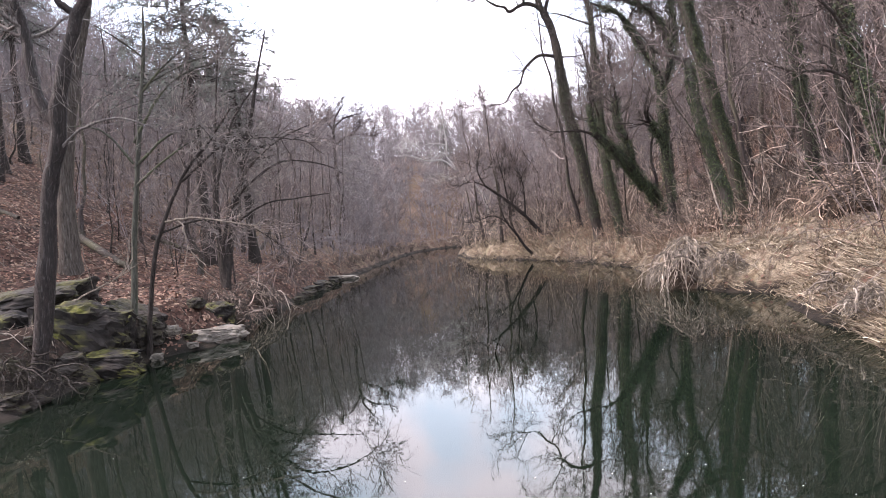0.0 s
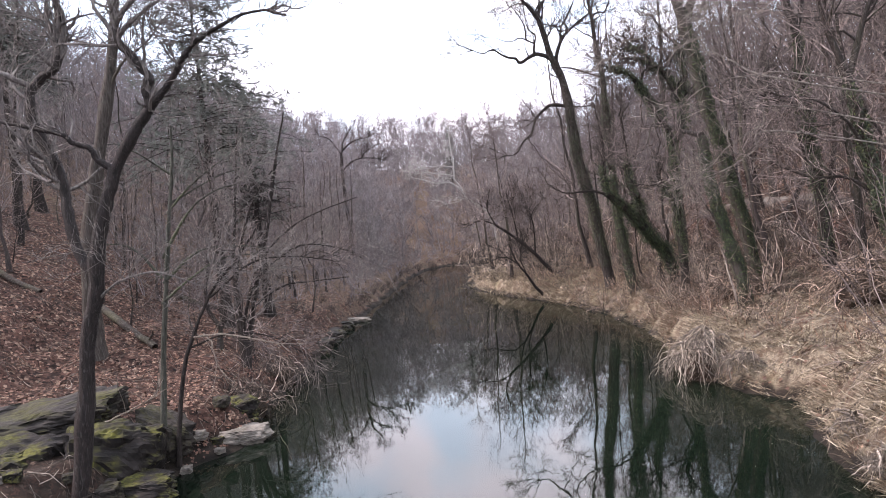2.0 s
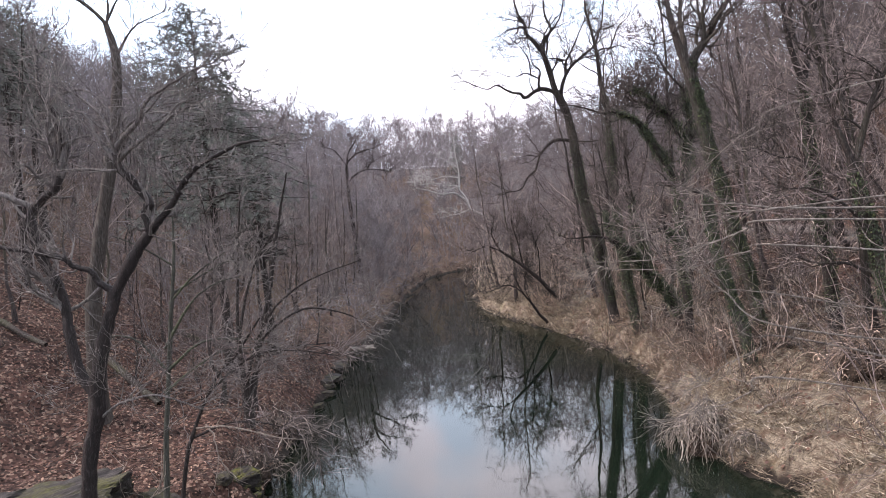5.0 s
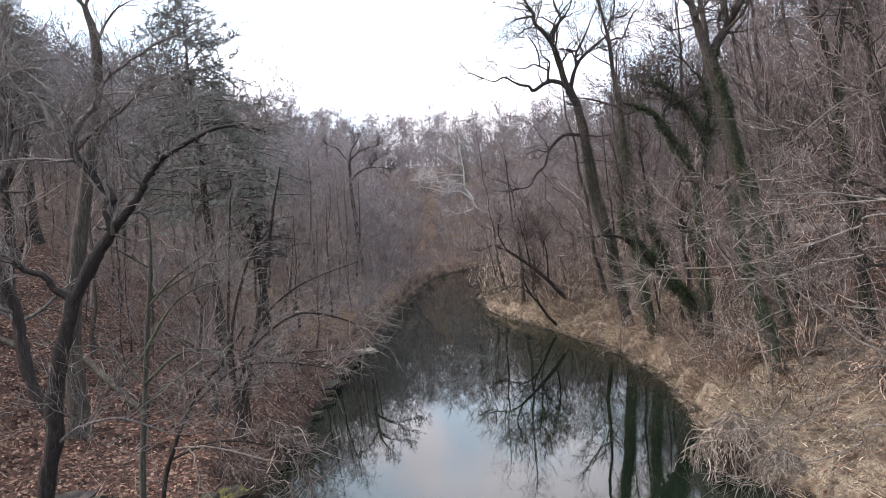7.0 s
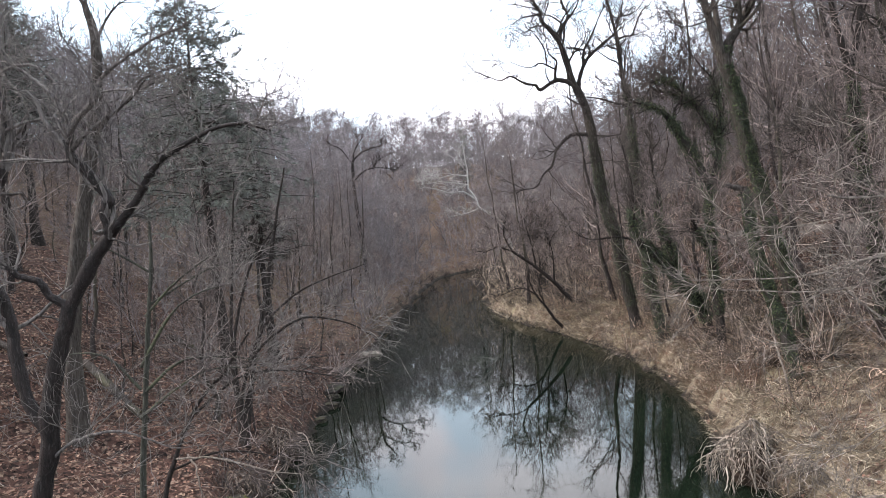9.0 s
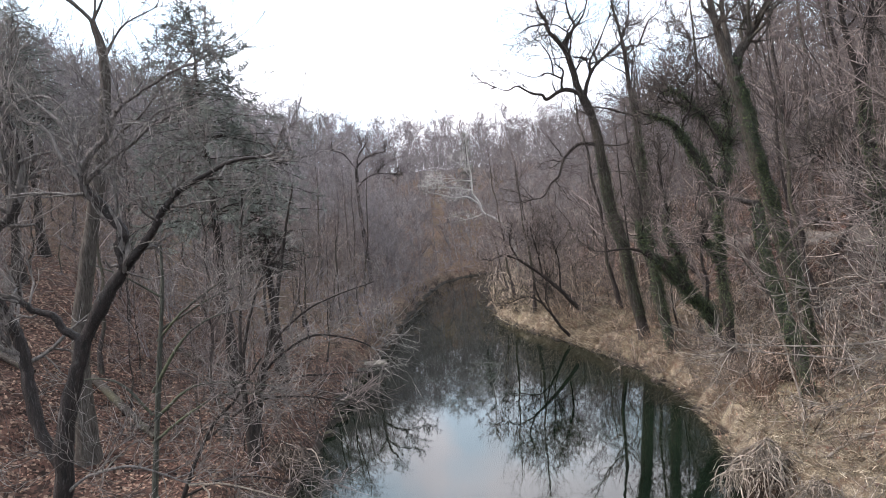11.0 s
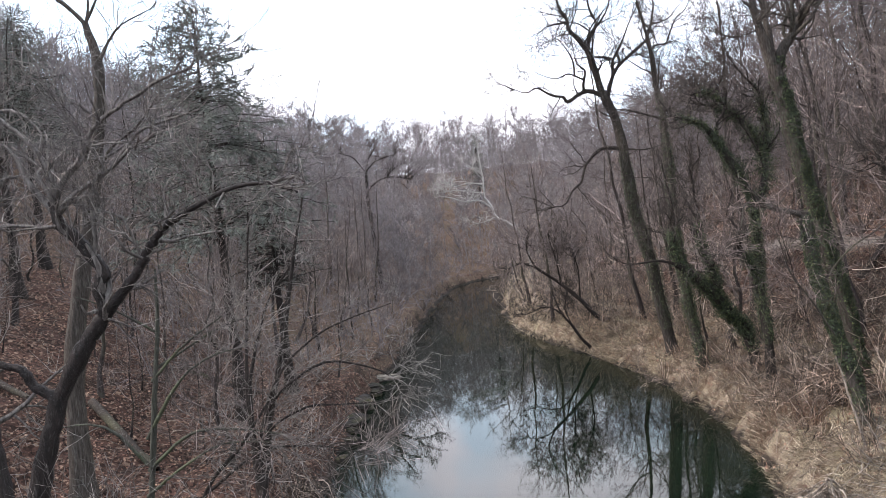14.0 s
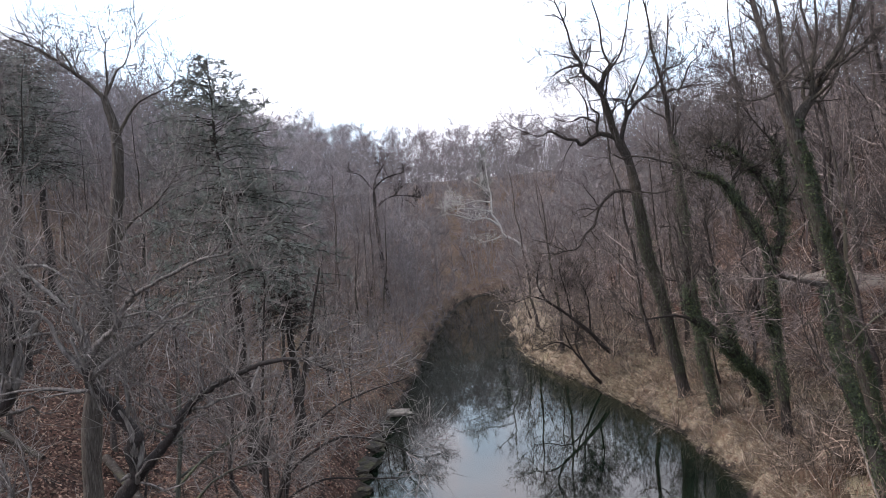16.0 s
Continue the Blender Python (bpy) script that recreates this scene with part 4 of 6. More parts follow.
hero_tree("ivied_forked_tree", (9.4, 27.2, at(9.4, 27.2, 0.15)), "dark crooked tree bent under a mass of ivy", [
    limb(0.16, 0.12, (9.4, 27.2, at(9.4, 27.2, 0.15)), (9.38, 27.2, 2.75), (9.34, 27.28, 4.26), (9.42, 27.34, 5.45), (9.47, 27.4, 6.65), (9.45, 27.45, 7.56), (9.07, 27.5, 8.52), (8.59, 27.56, 9.47), (8.24, 27.6, 10.17)),
    limb(0.10, 0.08, (9.35, 27.25, 4.7), (8.98, 27.09, 5.35), (8.74, 27, 5.75)),
    limb(0.08, 0.02, (8.26, 27.6, 10.13), (7.84, 27.42, 10.41), (7.34, 27.22, 10.57), (6.8, 27, 10.72)),
    limb(0.06, 0.02, (8.5, 27.58, 9.6), (8.64, 27.77, 10.33), (8.96, 27.89, 10.72), (9.16, 28, 11.4)),
    limb(0.13, 0.03, (9.46, 27.42, 7.0), (10.04, 27.61, 8.21), (10.13, 27.86, 9.25), (9.89, 28.06, 10.02), (9.42, 28.26, 10.63), (8.87, 28.43, 11.04), (8.26, 28.6, 11.25)),
    limb(0.08, 0.015, (10.1, 27.8, 8.83), (10.43, 27.98, 9.74), (10.44, 28.16, 10.69), (10.42, 28.28, 11.34), (9.88, 28.49, 12.28), (9.56, 28.6, 12.9)),
    limb(0.06, 0.015, (9.42, 28.25, 10.6), (8.86, 28.11, 11.29), (8.42, 28.06, 11.58), (7.88, 28, 11.49)),
], BARK_DARK, TWIG_TALL, 25, 80, 1200, (0.7, 2.2), (0.3, 0.8), 0.10, 0.007,
    [(0, 0.1, 0.75, 2600, 0.07), (0, 0.7, 1.0, 1300, 0.15), (1, 0, 1, 900, 0.13), (2, 0, 0.9, 500, 0.16), (4, 0, 0.95, 2600, 0.22), (5, 0, 0.7, 1500, 0.24), (6, 0, 0.9, 700, 0.2)])

# two more ivied trunks up the same slope
hero_tree("ivied_bank_tree", (10.75, 15.2, at(10.75, 15.2, 0.15)), "leaning ivy-covered tree in pale brush", [
    limb(0.17, 0.10, (10.75, 15.2, at(10.75, 15.2, 0.15)), (10.15, 15.1, 2.9), (9.9, 15.1, 3.9), (9.66, 15.1, 5.0), (9.45, 15.1, 6.2), (9.25, 15.1, 7.3)),
    limb(0.08, 0.02, (9.25, 15.1, 7.3), (8.9, 15.2, 8.6), (8.8, 15.3, 10.0), (8.4, 15.4, 11.8)),
    limb(0.08, 0.02, (9.3, 15.1, 7.1), (9.7, 15.0, 8.4), (10.3, 14.9, 9.8), (10.6, 14.8, 11.6)),
    limb(0.05, 0.012, (9.6, 15.1, 5.4), (9.0, 14.9, 6.2), (8.2, 14.7, 6.7), (7.4, 14.5, 6.8)),
    limb(0.05, 0.012, (9.8, 15.1, 4.4), (9.2, 15.4, 4.9), (8.5, 15.6, 5.0), (7.8, 15.8, 5.4)),
], BARK_TALL, TWIG_WOOD, 62, 60, 900, (0.6, 2.0), (0.25, 0.7), 0.08, 0.006, [(0, 0.0, 1.0, 3000, 0.06)])
hero_tree("ivied_slope_tree", (13.0, 23.0, at(13.0, 23.0, 0.15)), "dark upright tree with ivy on the brushy slope", [
    limb(0.20, 0.13, (13.0, 23.0, at(13.0, 23.0, 0.15)), (12.8, 23, 4.95), (12.7, 23, 6.3), (12.66, 23, 7.67), (12.6, 23, 9.0), (12.5, 23, 10.6)),
    limb(0.11, 0.02, (12.5, 23, 10.5), (12.1, 22.9, 12.2), (12.0, 22.8, 14.2), (11.7, 22.8, 16.5)),
    limb(0.10, 0.02, (12.55, 23, 10.2), (13.1, 23.2, 12.0), (13.4, 23.3, 14.0), (13.9, 23.4, 16.0)),
    limb(0.05, 0.012, (12.68, 23, 7.2), (12.0, 22.7, 7.8), (11.2, 22.4, 7.9), (10.4, 22.2, 8.3)),
], BARK_DARK, TWIG_TALL, 63, 60, 900, (0.9, 2.6), (0.3, 0.8), 0.12, 0.008, [(0, 0.05, 1.0, 3000, 0.09)])

# trees leaning over the water at the bend
hero_tree("leaning_dead_tree", (5.35, 40.6, at(5.35, 40.6, 0.1)), "thin dark tree leaning out over the water", [
    ([(5.35, 40.6, at(5.35, 40.6, 0.1)), (4.9, 40.4, 0.8), (4.4, 40.3, 1.65), (3.85, 40.3, 2.5), (3.5, 40.2, 3.6)], 0.10, 0.03),
    ([(4.0, 40.3, 2.3), (3.4, 40.2, 2.75), (2.9, 40.2, 2.85), (1.9, 40.1, 2.6), (1.2, 40, 2.7)], 0.05, 0.012),
    ([(4.4, 40.3, 1.7), (4.1, 40.1, 2.6), (4.2, 40, 3.4)], 0.04, 0.012),
], BARK_DARK, BARK_DARK, 26, 26, 240, (0.6, 1.8), (0.25, 0.7), 0.14, 0.007, None, "tree", 0.4)
hero_tree("leaning_tree", (7.0, 43.0, at(7.0, 43.0, 0.1)), "brown tree leaning far over the river", [
    ([(7.0, 43.0, at(7.0, 43.0, 0.1)), (6.3, 43, 1.6), (5.4, 43, 2.7), (4.2, 43, 3.9), (3.0, 43, 4.9)], 0.17, 0.07),
    ([(3.0, 43, 4.9), (2.6, 43, 6.0), (2.9, 43, 7.2)], 0.06, 0.015),
    ([(3.2, 43, 4.8), (2.2, 42.8, 5.2), (1.2, 42.6, 5.0)], 0.05, 0.012),
    ([(4.4, 43, 3.7), (4.2, 42.8, 5.2), (3.9, 42.6, 6.6)], 0.06, 0.015),
    ([(5.4, 43, 2.7), (5.5, 43.3, 4.6), (5.1, 43.5, 6.4)], 0.06, 0.015),
], BARK_DARK, TWIG_WOOD, 27, 60, 900, (0.8, 2.4), (0.3, 0.8), 0.16, 0.010, None, "tree", 0.4)

# the white tree and the dark crooked one, far off
hero_tree("white_sycamore", (5.6, 75.8, at(5.6, 75.8, 0.1)), "white-barked sycamore leaning over the river", [
    limb(0.16, 0.11, (5.6, 75.8, at(5.6, 75.8, 0.1)), (5.3, 75.9, 4.6), (4.78, 76, 6.52), (3.7, 76.42, 7.67), (2.35, 76.85, 8.63), (2.04, 77.14, 9.72), (1.31, 77.5, 10.94)),
    limb(0.12, 0.04, (2.03, 77.2, 9.6), (0.76, 77.2, 10.56), (-0.74, 77.11, 10.6), (-2.36, 77, 11.22), (-3.6, 76.9, 11.6)),
    limb(0.11, 0.04, (1.33, 77.5, 10.9), (1.4, 77.5, 12.31), (1.4, 77.5, 13.44), (0.59, 77.5, 14.1), (-0.68, 77.5, 15.06)),
    limb(0.08, 0.03, (1.35, 77.5, 11.31), (-0.06, 77.27, 11.65), (-1.71, 77, 11.96), (-3.0, 76.8, 11.9)),
    limb(0.08, 0.03, (1.4, 77.5, 12.31), (-0.26, 77.24, 12.62), (-1.78, 77, 12.41), (-2.9, 76.8, 12.9)),
    limb(0.08, 0.03, (1.38, 77.5, 13.4), (1.25, 77.78, 15.42), (1.24, 78, 17.02)),
    limb(0.07, 0.03, (2.38, 76.88, 8.6), (1.17, 76.44, 8.2), (0.03, 76, 8.03)),
], BARK_PALE, BARK_PALE, 28, 34, 150, (0.8, 2.2), (0.4, 1.0), 0.06, 0.014, None, "tree", 0.4)
hero_tree("crooked_dark_tree", (-10.6, 74, at(-10.6, 74, 0.1)), "dark crooked tree among the paler woods", [
    limb(0.22, 0.17, (-10.6, 74, at(-10.6, 74, 0.1)), (-10.9, 74, 8.5), (-11.01, 74, 11.38), (-10.96, 74, 12.91), (-10.92, 74, 14.44)),
    limb(0.14, 0.04, (-10.92, 74, 14.4), (-10.62, 74, 15.94), (-10.03, 74, 16.8), (-9.53, 74, 17.41)),
    limb(0.14, 0.04, (-10.95, 74, 12.9), (-9.94, 73.88, 13.65), (-9.02, 73.77, 13.97), (-7.96, 73.65, 13.96), (-6.63, 73.5, 13.62)),
    limb(0.12, 0.04, (-10.8, 74, 15.04), (-9.79, 74.15, 15.87), (-8.84, 74.26, 16.2), (-7.67, 74.4, 16.34)),
    limb(0.11, 0.04, (-10.88, 74, 14.74), (-11.51, 74, 15.73), (-12.16, 74, 16.6), (-13.05, 74, 16.95)),
    limb(0.08, 0.03, (-8.7, 73.72, 13.97), (-8.13, 73.7, 14.72), (-7.36, 73.7, 15.06)),
], BARK_DARK, BARK_DARK, 29, 20, 120, (0.8, 1.9), (0.4, 0.9), 0.12, 0.018)


def conifer(place, height, width, seed, label, lean=0.0, bare=0.3, needles=13000):
    gen = np.random.default_rng(seed)
    root = rooted("conifer", place, label, "conifer", lean=(0, lean))
    n = 12
    z = np.linspace(0, height, n)
    trunk = np.stack([gen.normal(size=n) * 0.03, gen.normal(size=n) * 0.03, z], 1)[None]
    r = (0.23 * (1 - 0.93 * z / height) * flare(n))[None]
    v, f = tubes([(trunk, r, 8)])
    link_mesh("trunk", v, f, BARK_DARK, root)
    k = 260
    t = bare + (0.99 - bare) * gen.random(k)
    az = gen.random(k) * 6.283
    ln = width * ((1.02 - t) / (1.02 - bare)) ** 0.52 * (0.35 + 0.7 * gen.random(k))
    d = np.stack([np.cos(az), np.sin(az), 0.22 + 0.75 * np.clip(t - bare - 0.25, 0, 1)], 1)
    pts = [np.stack([np.zeros(k), np.zeros(k), t * height], 1)]
    for s in range(5):
        d = d + np.array([0, 0, -0.13]) + gen.normal(size=(k, 3)) * 0.12
        pts.append(pts[-1] + unit(d) * (ln / 5)[:, None])
    boughs = np.stack(pts, 1)
    br = np.linspace(0.018, 0.005, 6)[None] * (0.5 + ln / width)[:, None]
    tw, tr_ = sprout(gen, boughs, br, 2600, (0.15, 1.0), (30, 70), (0.25, 0.7), -0.03, 0.12, 3, 0.5, 0.006, 0.3)
    tw[:, :, 2] = tw[:, :1, 2] + (tw[:, :, 2] - tw[:, :1, 2]) * 0.9
    v, f = tubes([(boughs, br, 4), (tw, tr_, 3)])
    link_mesh("crown", v, f, BARK_DARK, root)
    m = needles
    who, q = gen.integers(0, len(tw), m), gen.random(m)[:, None]
    c = tw[who, 0] * (1 - q) + tw[who, -1] * q
    way = unit(unit(tw[who, -1] - tw[who, 0]) + gen.normal(size=(m, 3)) * 0.6 + np.array([0, 0, -0.1]))
    ends = np.stack([c, c + way * (0.09 + 0.13 * gen.random(m))[:, None]], 1)
    v, f = slivers(gen, ends, np.full((m, 2), 0.010))
    link_mesh("foliage", v, f, NEEDLE, root)
    return root


conifer((-9.45, 27.0, at(-9.45, 27.0, 0.1)), 16.75 - at(-9.45, 27.0), 5.0, 31, "tall dull green conifer with a ragged crown above bare hardwoods", -0.4, 0.44, 42000)
conifer((-9.0, 31.5, at(-9.0, 31.5, 0.1)), 11.0, 2.4, 32, "dull green conifer with drooping boughs", 0.0, 0.42, 2600)
conifer((-22.0, 36.0, at(-22.0, 36.0, 0.1)), 13.3, 3.2, 33, "ragged conifer high on the leaf-covered slope", 0.0, 0.5)
conifer((-20.0, 31.0, at(-20.0, 31.0, 0.1)), 12.3, 2.8, 34, "ragged conifer on the leaf-covered slope", 0.0, 0.55)
conifer((2.0, 128.0, at(2.0, 128.0, 0.1)), 13.0, 2.6, 35, "small dark conifer among far bare woods", 0.0, 0.2)

# ---- the forest on both slopes ----
LABEL_L = "tall slender bare tree on the leaf-covered slope"
LABEL_R = "bare grey-brown tree rising from tangled brush"
kinds = [
    forest_template("bare_tree", LABEL_L, BARK_WOOD, TWIG_WOOD, 41, "forest trees", 13.5, 0.115, 28, 620, 0.26, (1.6, 4.2), (45, 75), 0.0095),
    forest_template("bare_tree", LABEL_L, BARK_WOOD, TWIG_WOOD, 42, "forest trees", 12.0, 0.085, 26, 600, 0.18, (1.3, 3.6), (50, 85), 0.0095),
    forest_template("bare_tree", LABEL_L, BARK_WOOD, TWIG_WOOD, 43, "forest trees", 13.8, 0.135, 30, 660, 0.30, (1.8, 4.8), (40, 75), 0.010, 0.16),
    forest_template("bare_tree", LABEL_L, BARK_WOOD, TWIG_WOOD, 44, "forest trees", 10.0, 0.06, 28, 580, 0.12, (1.1, 3.2), (55, 90), 0.009, 0.14),
    forest_template("bare_tree", LABEL_L, BARK_WOOD, TWIG_WOOD, 45, "forest trees", 7.5, 0.04, 26, 460, 0.08, (0.9, 2.6), (55, 92), 0.008, 0.12),
    forest_template("spreading_tree", LABEL_R, BARK_WOOD, TWIG_WOOD, 46, "forest trees", 9.0, 0.11, 26, 720, 0.16, (2.4, 5.4), (35, 75), 0.0095, 0.30),
    forest_template("spreading_tree", LABEL_R, BARK_WOOD, TWIG_WOOD, 47, "forest trees", 11.0, 0.13, 28, 760, 0.18, (2.4, 5.8), (35, 75), 0.0095, 0.34),
]


def spots(gen, x0, x1, y0, y1, step):
    xs, ys = np.meshgrid(np.arange(x0, x1, step), np.arange(y0, y1, step))
    return xs.ravel() + gen.uniform(-0.48, 0.48, xs.size) * step, ys.ravel() + gen.uniform(-0.48, 0.48, xs.size) * step


KEEP_CLEAR = [(-7.1, 11.2, 2.2), (-11, 19.6, 1.5), (-6.9, 14.5, 1.5), (-6.9, 20.8, 1.6), (9.4, 21.6, 1.6), (11.2, 24.9, 1.4), (9.4, 27.2, 1.2), (10.6, 15.2, 1.5), (13, 23, 1.3), (7.9, 33.9, 1.3), (7.95, 31, 1.2), (10, 28.4, 1.3), (5.3, 40.6, 1.5),
              (7, 43, 1.3), (-9.4, 27, 1.2), (-9.0, 31.5, 1.2), (-22, 36, 1.2), (-20, 31, 1.2), (5.6, 75.8, 1.5), (-10.6, 74, 2)]
fx, fy = spots(rng, -195, 195, -70, 285, 3.0)
fd, fr = shore(fx, fy), is_right(fx, fy)
ok = (fd > 1.0) & ~((fy < 9) & (np.abs(fx) < 17)) & (np.abs(fx) < 40 + fy.clip(0) * 0.72)
ok &= ~(fr & (fd < 5.5) & (fy < 30)) & ~(~fr & (fd < 7.0) & (fy < 17.5))
ok &= ~(fr & (fd > 12.2) & (fd < 16.4) & (fy < 90))
for kx, ky, kr in KEEP_CLEAR:
    ok &= np.hypot(fx - kx, fy - ky) > kr
fx, fy, fd, fr = fx[ok], fy[ok], fd[ok], fr[ok]
near = np.hypot(fx, np.maximum(np.abs(fy - 24) - 14, 0) * 1.0)
near = np.where(fy < 8, 1e6, near)
order = np.argsort(near)
FOREST_NEAR = 255
fz = ground(fx, fy)


def stand(template, used, place, turn, tilt, size):
    m = pose(*place, tilt[0], tilt[1], 0) @ pose(0, 0, 0, 0, 0, turn) @ Matrix.Scale(size, 4)
    if template not in used:
        used.add(template)
        template.matrix_basis = m
        return template
    return copy_thing(template, m)


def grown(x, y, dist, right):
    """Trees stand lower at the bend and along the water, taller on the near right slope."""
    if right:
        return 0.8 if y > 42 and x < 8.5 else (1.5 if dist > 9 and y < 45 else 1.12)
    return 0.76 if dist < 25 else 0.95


used = set()
for i in order[:FOREST_NEAR]:
    pick = kinds[rng.choice(7, p=((0.07, 0.09, 0.05, 0.25, 0.22, 0.16, 0.16) if fr[i] else (0.10, 0.12, 0.08, 0.22, 0.18, 0.16, 0.14)) if fd[i] > 6 else (0.05, 0.10, 0.05, 0.25, 0.25, 0.20, 0.10))]
    tilt = (rng.normal() * 1.6, (5.0 if not fr[i] else -4.0) * math.exp(-fd[i] / 30) + rng.normal() * 2.2)
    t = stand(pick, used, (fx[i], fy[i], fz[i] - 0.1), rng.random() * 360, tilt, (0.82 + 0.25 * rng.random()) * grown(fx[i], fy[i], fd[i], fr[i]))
    if fr[i]:
        tagged(t, LABEL_R)

# tall trees that close the top of the near slope
for x, y, k, size in ((17.5, 27.5, 2, 1.25), (19.2, 31.0, 0, 1.35), (20.5, 35.5, 2, 1.4), (22.0, 40.0, 0, 1.45), (23.5, 33.0, 6, 1.6), (24.5, 44.0, 2, 1.4), (21.0, 29.0, 6, 1.5), (26.0, 38.0, 0, 1.4), (18.0, 38.5, 0, 1.3), (20.0, 46.0, 2, 1.35)):
    tagged(stand(kinds[k], used, (x, y, at(x, y, 0.1)), x * 77 + y * 31, (0.5, -3.0), size), LABEL_R)

# saplings under the trees by the water
px, py = spots(rng, -24, -6.5, 13, 52, 2.2)
pd = shore(px, py)
keep = (pd > 1.0) & (pd < 16) & (rng.random(len(px)) < 0.15) & ~((pd < 7.0) & (py < 17.5))
for kx, ky, kr in KEEP_CLEAR:
    keep &= np.hypot(px - kx, py - ky) > 0.9
for x, y in zip(px[keep], py[keep]):
    t = stand(kinds[3 + (rng.random() < 0.7)], used, (x, y, at(x, y, 0.08)), rng.random() * 360, (rng.normal() * 3, 6 + rng.normal() * 5), 0.45 + 0.4 * rng.random())
    tagged(t, "thin bare understorey sapling on the leaf litter", "sapling", "saplings")

# the far woods: those in the middle distance, and the farthest with coarser crowns
def far_tree(seed, h, limbs, boughs, sprigs, r, thick, low):
    gen = np.random.default_rng(seed)
    z = np.linspace(0, h, 5)
    trunk = np.stack([gen.normal(size=5) * 0.2, gen.normal(size=5) * 0.2, z * 0.82], 1)[None]
    tr = (r * (1 - 0.85 * z / h))[None]
    l1, r1 = sprout(gen, trunk, tr, limbs, (low, 0.97), (28, 66), (2.4, 5.0), 0.08, 0.2, 3, 0.45, thick * 1.6, 0.30)
    l2, r2 = sprout(gen, l1, r1, boughs, (0.1, 1.0), (20, 60), (0.9, 2.6), 0.05, 0.2, 2, 0.6, thick * 1.15, 0.35)
    l3, r3 = sprout(gen, l2, r2, sprigs, (0.1, 1.0), (20, 75), (0.5, 1.4), 0.04, 0.2, 2, 0.7, thick, 0.3)
    return joined(tubes([(trunk, tr, 4), (l1, r1, 3)]), slivers(gen, l2, r2), slivers(gen, l3, r3))


mid_kinds = [far_tree(60 + s_, h_, 20, 120, 420, 0.06, 0.015, 0.14) for s_, h_ in enumerate((13.5, 13, 14.5, 12, 11))]
ridge_kinds = [far_tree(75 + s_, h_, 12, 50, 90, 0.10, 0.042, 0.25) for s_, h_ in enumerate((16, 14.5, 17, 13, 15))]
far_kinds = [far_tree(65 + s_, h_, 15, 84, 190, 0.08, 0.023, 0.15) for s_, h_ in enumerate((16, 14.5, 17, 13, 15))]


def scatter(kinds_, idx, xs, ys, zs, sizes, pick):
    vs, fs, base = [], [], 0
    for j, i in enumerate(idx):
        v, f = kinds_[pick[j]]
        a = rng.random() * 6.283
        c, s = math.cos(a), math.sin(a)
        k = sizes[j]
        w = np.empty_like(v)
        w[:, 0] = (v[:, 0] * c - v[:, 1] * s) * k + xs[i]
        w[:, 1] = (v[:, 0] * s + v[:, 1] * c) * k + ys[i]
        w[:, 2] = v[:, 2] * k + zs[i] - 0.15
        vs.append(w)
        fs.append(f + base)
        base += len(v)
    return np.concatenate(vs), np.concatenate(fs)


rest = order[FOREST_NEAR:]
rest = rest[(np.abs(fx[rest]) < 14 + fy[rest].clip(0) * 0.70) & (fy[rest] < 285)]
far_off = np.hypot(fx[rest], fy[rest])
mids = rest[(far_off < 85) & (rng.random(len(rest)) < np.where(fy[rest] < 8, 0.3, 1.0))]
fars = rest[(far_off >= 85) & (rng.random(len(rest)) < np.where(far_off < 150, 0.55, 0.50)) & (far_off < 205)]
ridge = rest[(far_off >= 205) & (rng.random(len(rest)) < 0.36)]
qx, qy = spots(rng, 12, 62, 14, 95, 3.4)
qd = shore(qx, qy)
more = is_right(qx, qy) & (qd > 16.5) & (qx < 16 + qy * 0.72) & (rng.random(len(qx)) < 0.5)
n0 = len(fx)
fx, fy = np.concatenate([fx, qx[more]]), np.concatenate([fy, qy[more]])
fz = np.concatenate([fz, ground(qx[more], qy[more])])
mids = np.concatenate([mids, np.arange(n0, len(fx))])
for name_, kinds_, idx_ in (("woods", mid_kinds, mids), ("far_woods", far_kinds, fars), ("ridge_woods", ridge_kinds, ridge)):
    wx, wy = fx[idx_], fy[idx_]
    tall = np.where(is_right(wx, wy) & (wy > 42) & (wx < 8.5), 0.9, np.where(wx < -10, 1.15, np.where((wx > 15) & (wy < 80), 1.22, 1.08)))
    tall = np.where(is_right(wx, wy) & (wy > 36) & (wy < 80) & (wx > 8.5) & (wx < 24), 1.36, tall)
    tall = np.where((wy > 90) & (wy < 138) & (wx > -34) & (wx < 40), 0.88, tall)
    v, f = scatter(kinds_, idx_, fx, fy, fz, (0.9 if kinds_ is ridge_kinds else 1.0) * (0.82 + 0.25 * rng.random(len(idx_))) * tall, rng.integers(0, 5, len(idx_)))
    # All three belts of woods carry the haze in their bark colour.
    tagged(link_mesh(name_, v, f, BARK_HAZED), "dense bare grey-brown winter woods covering the slopes", "woods", kind="stuff")

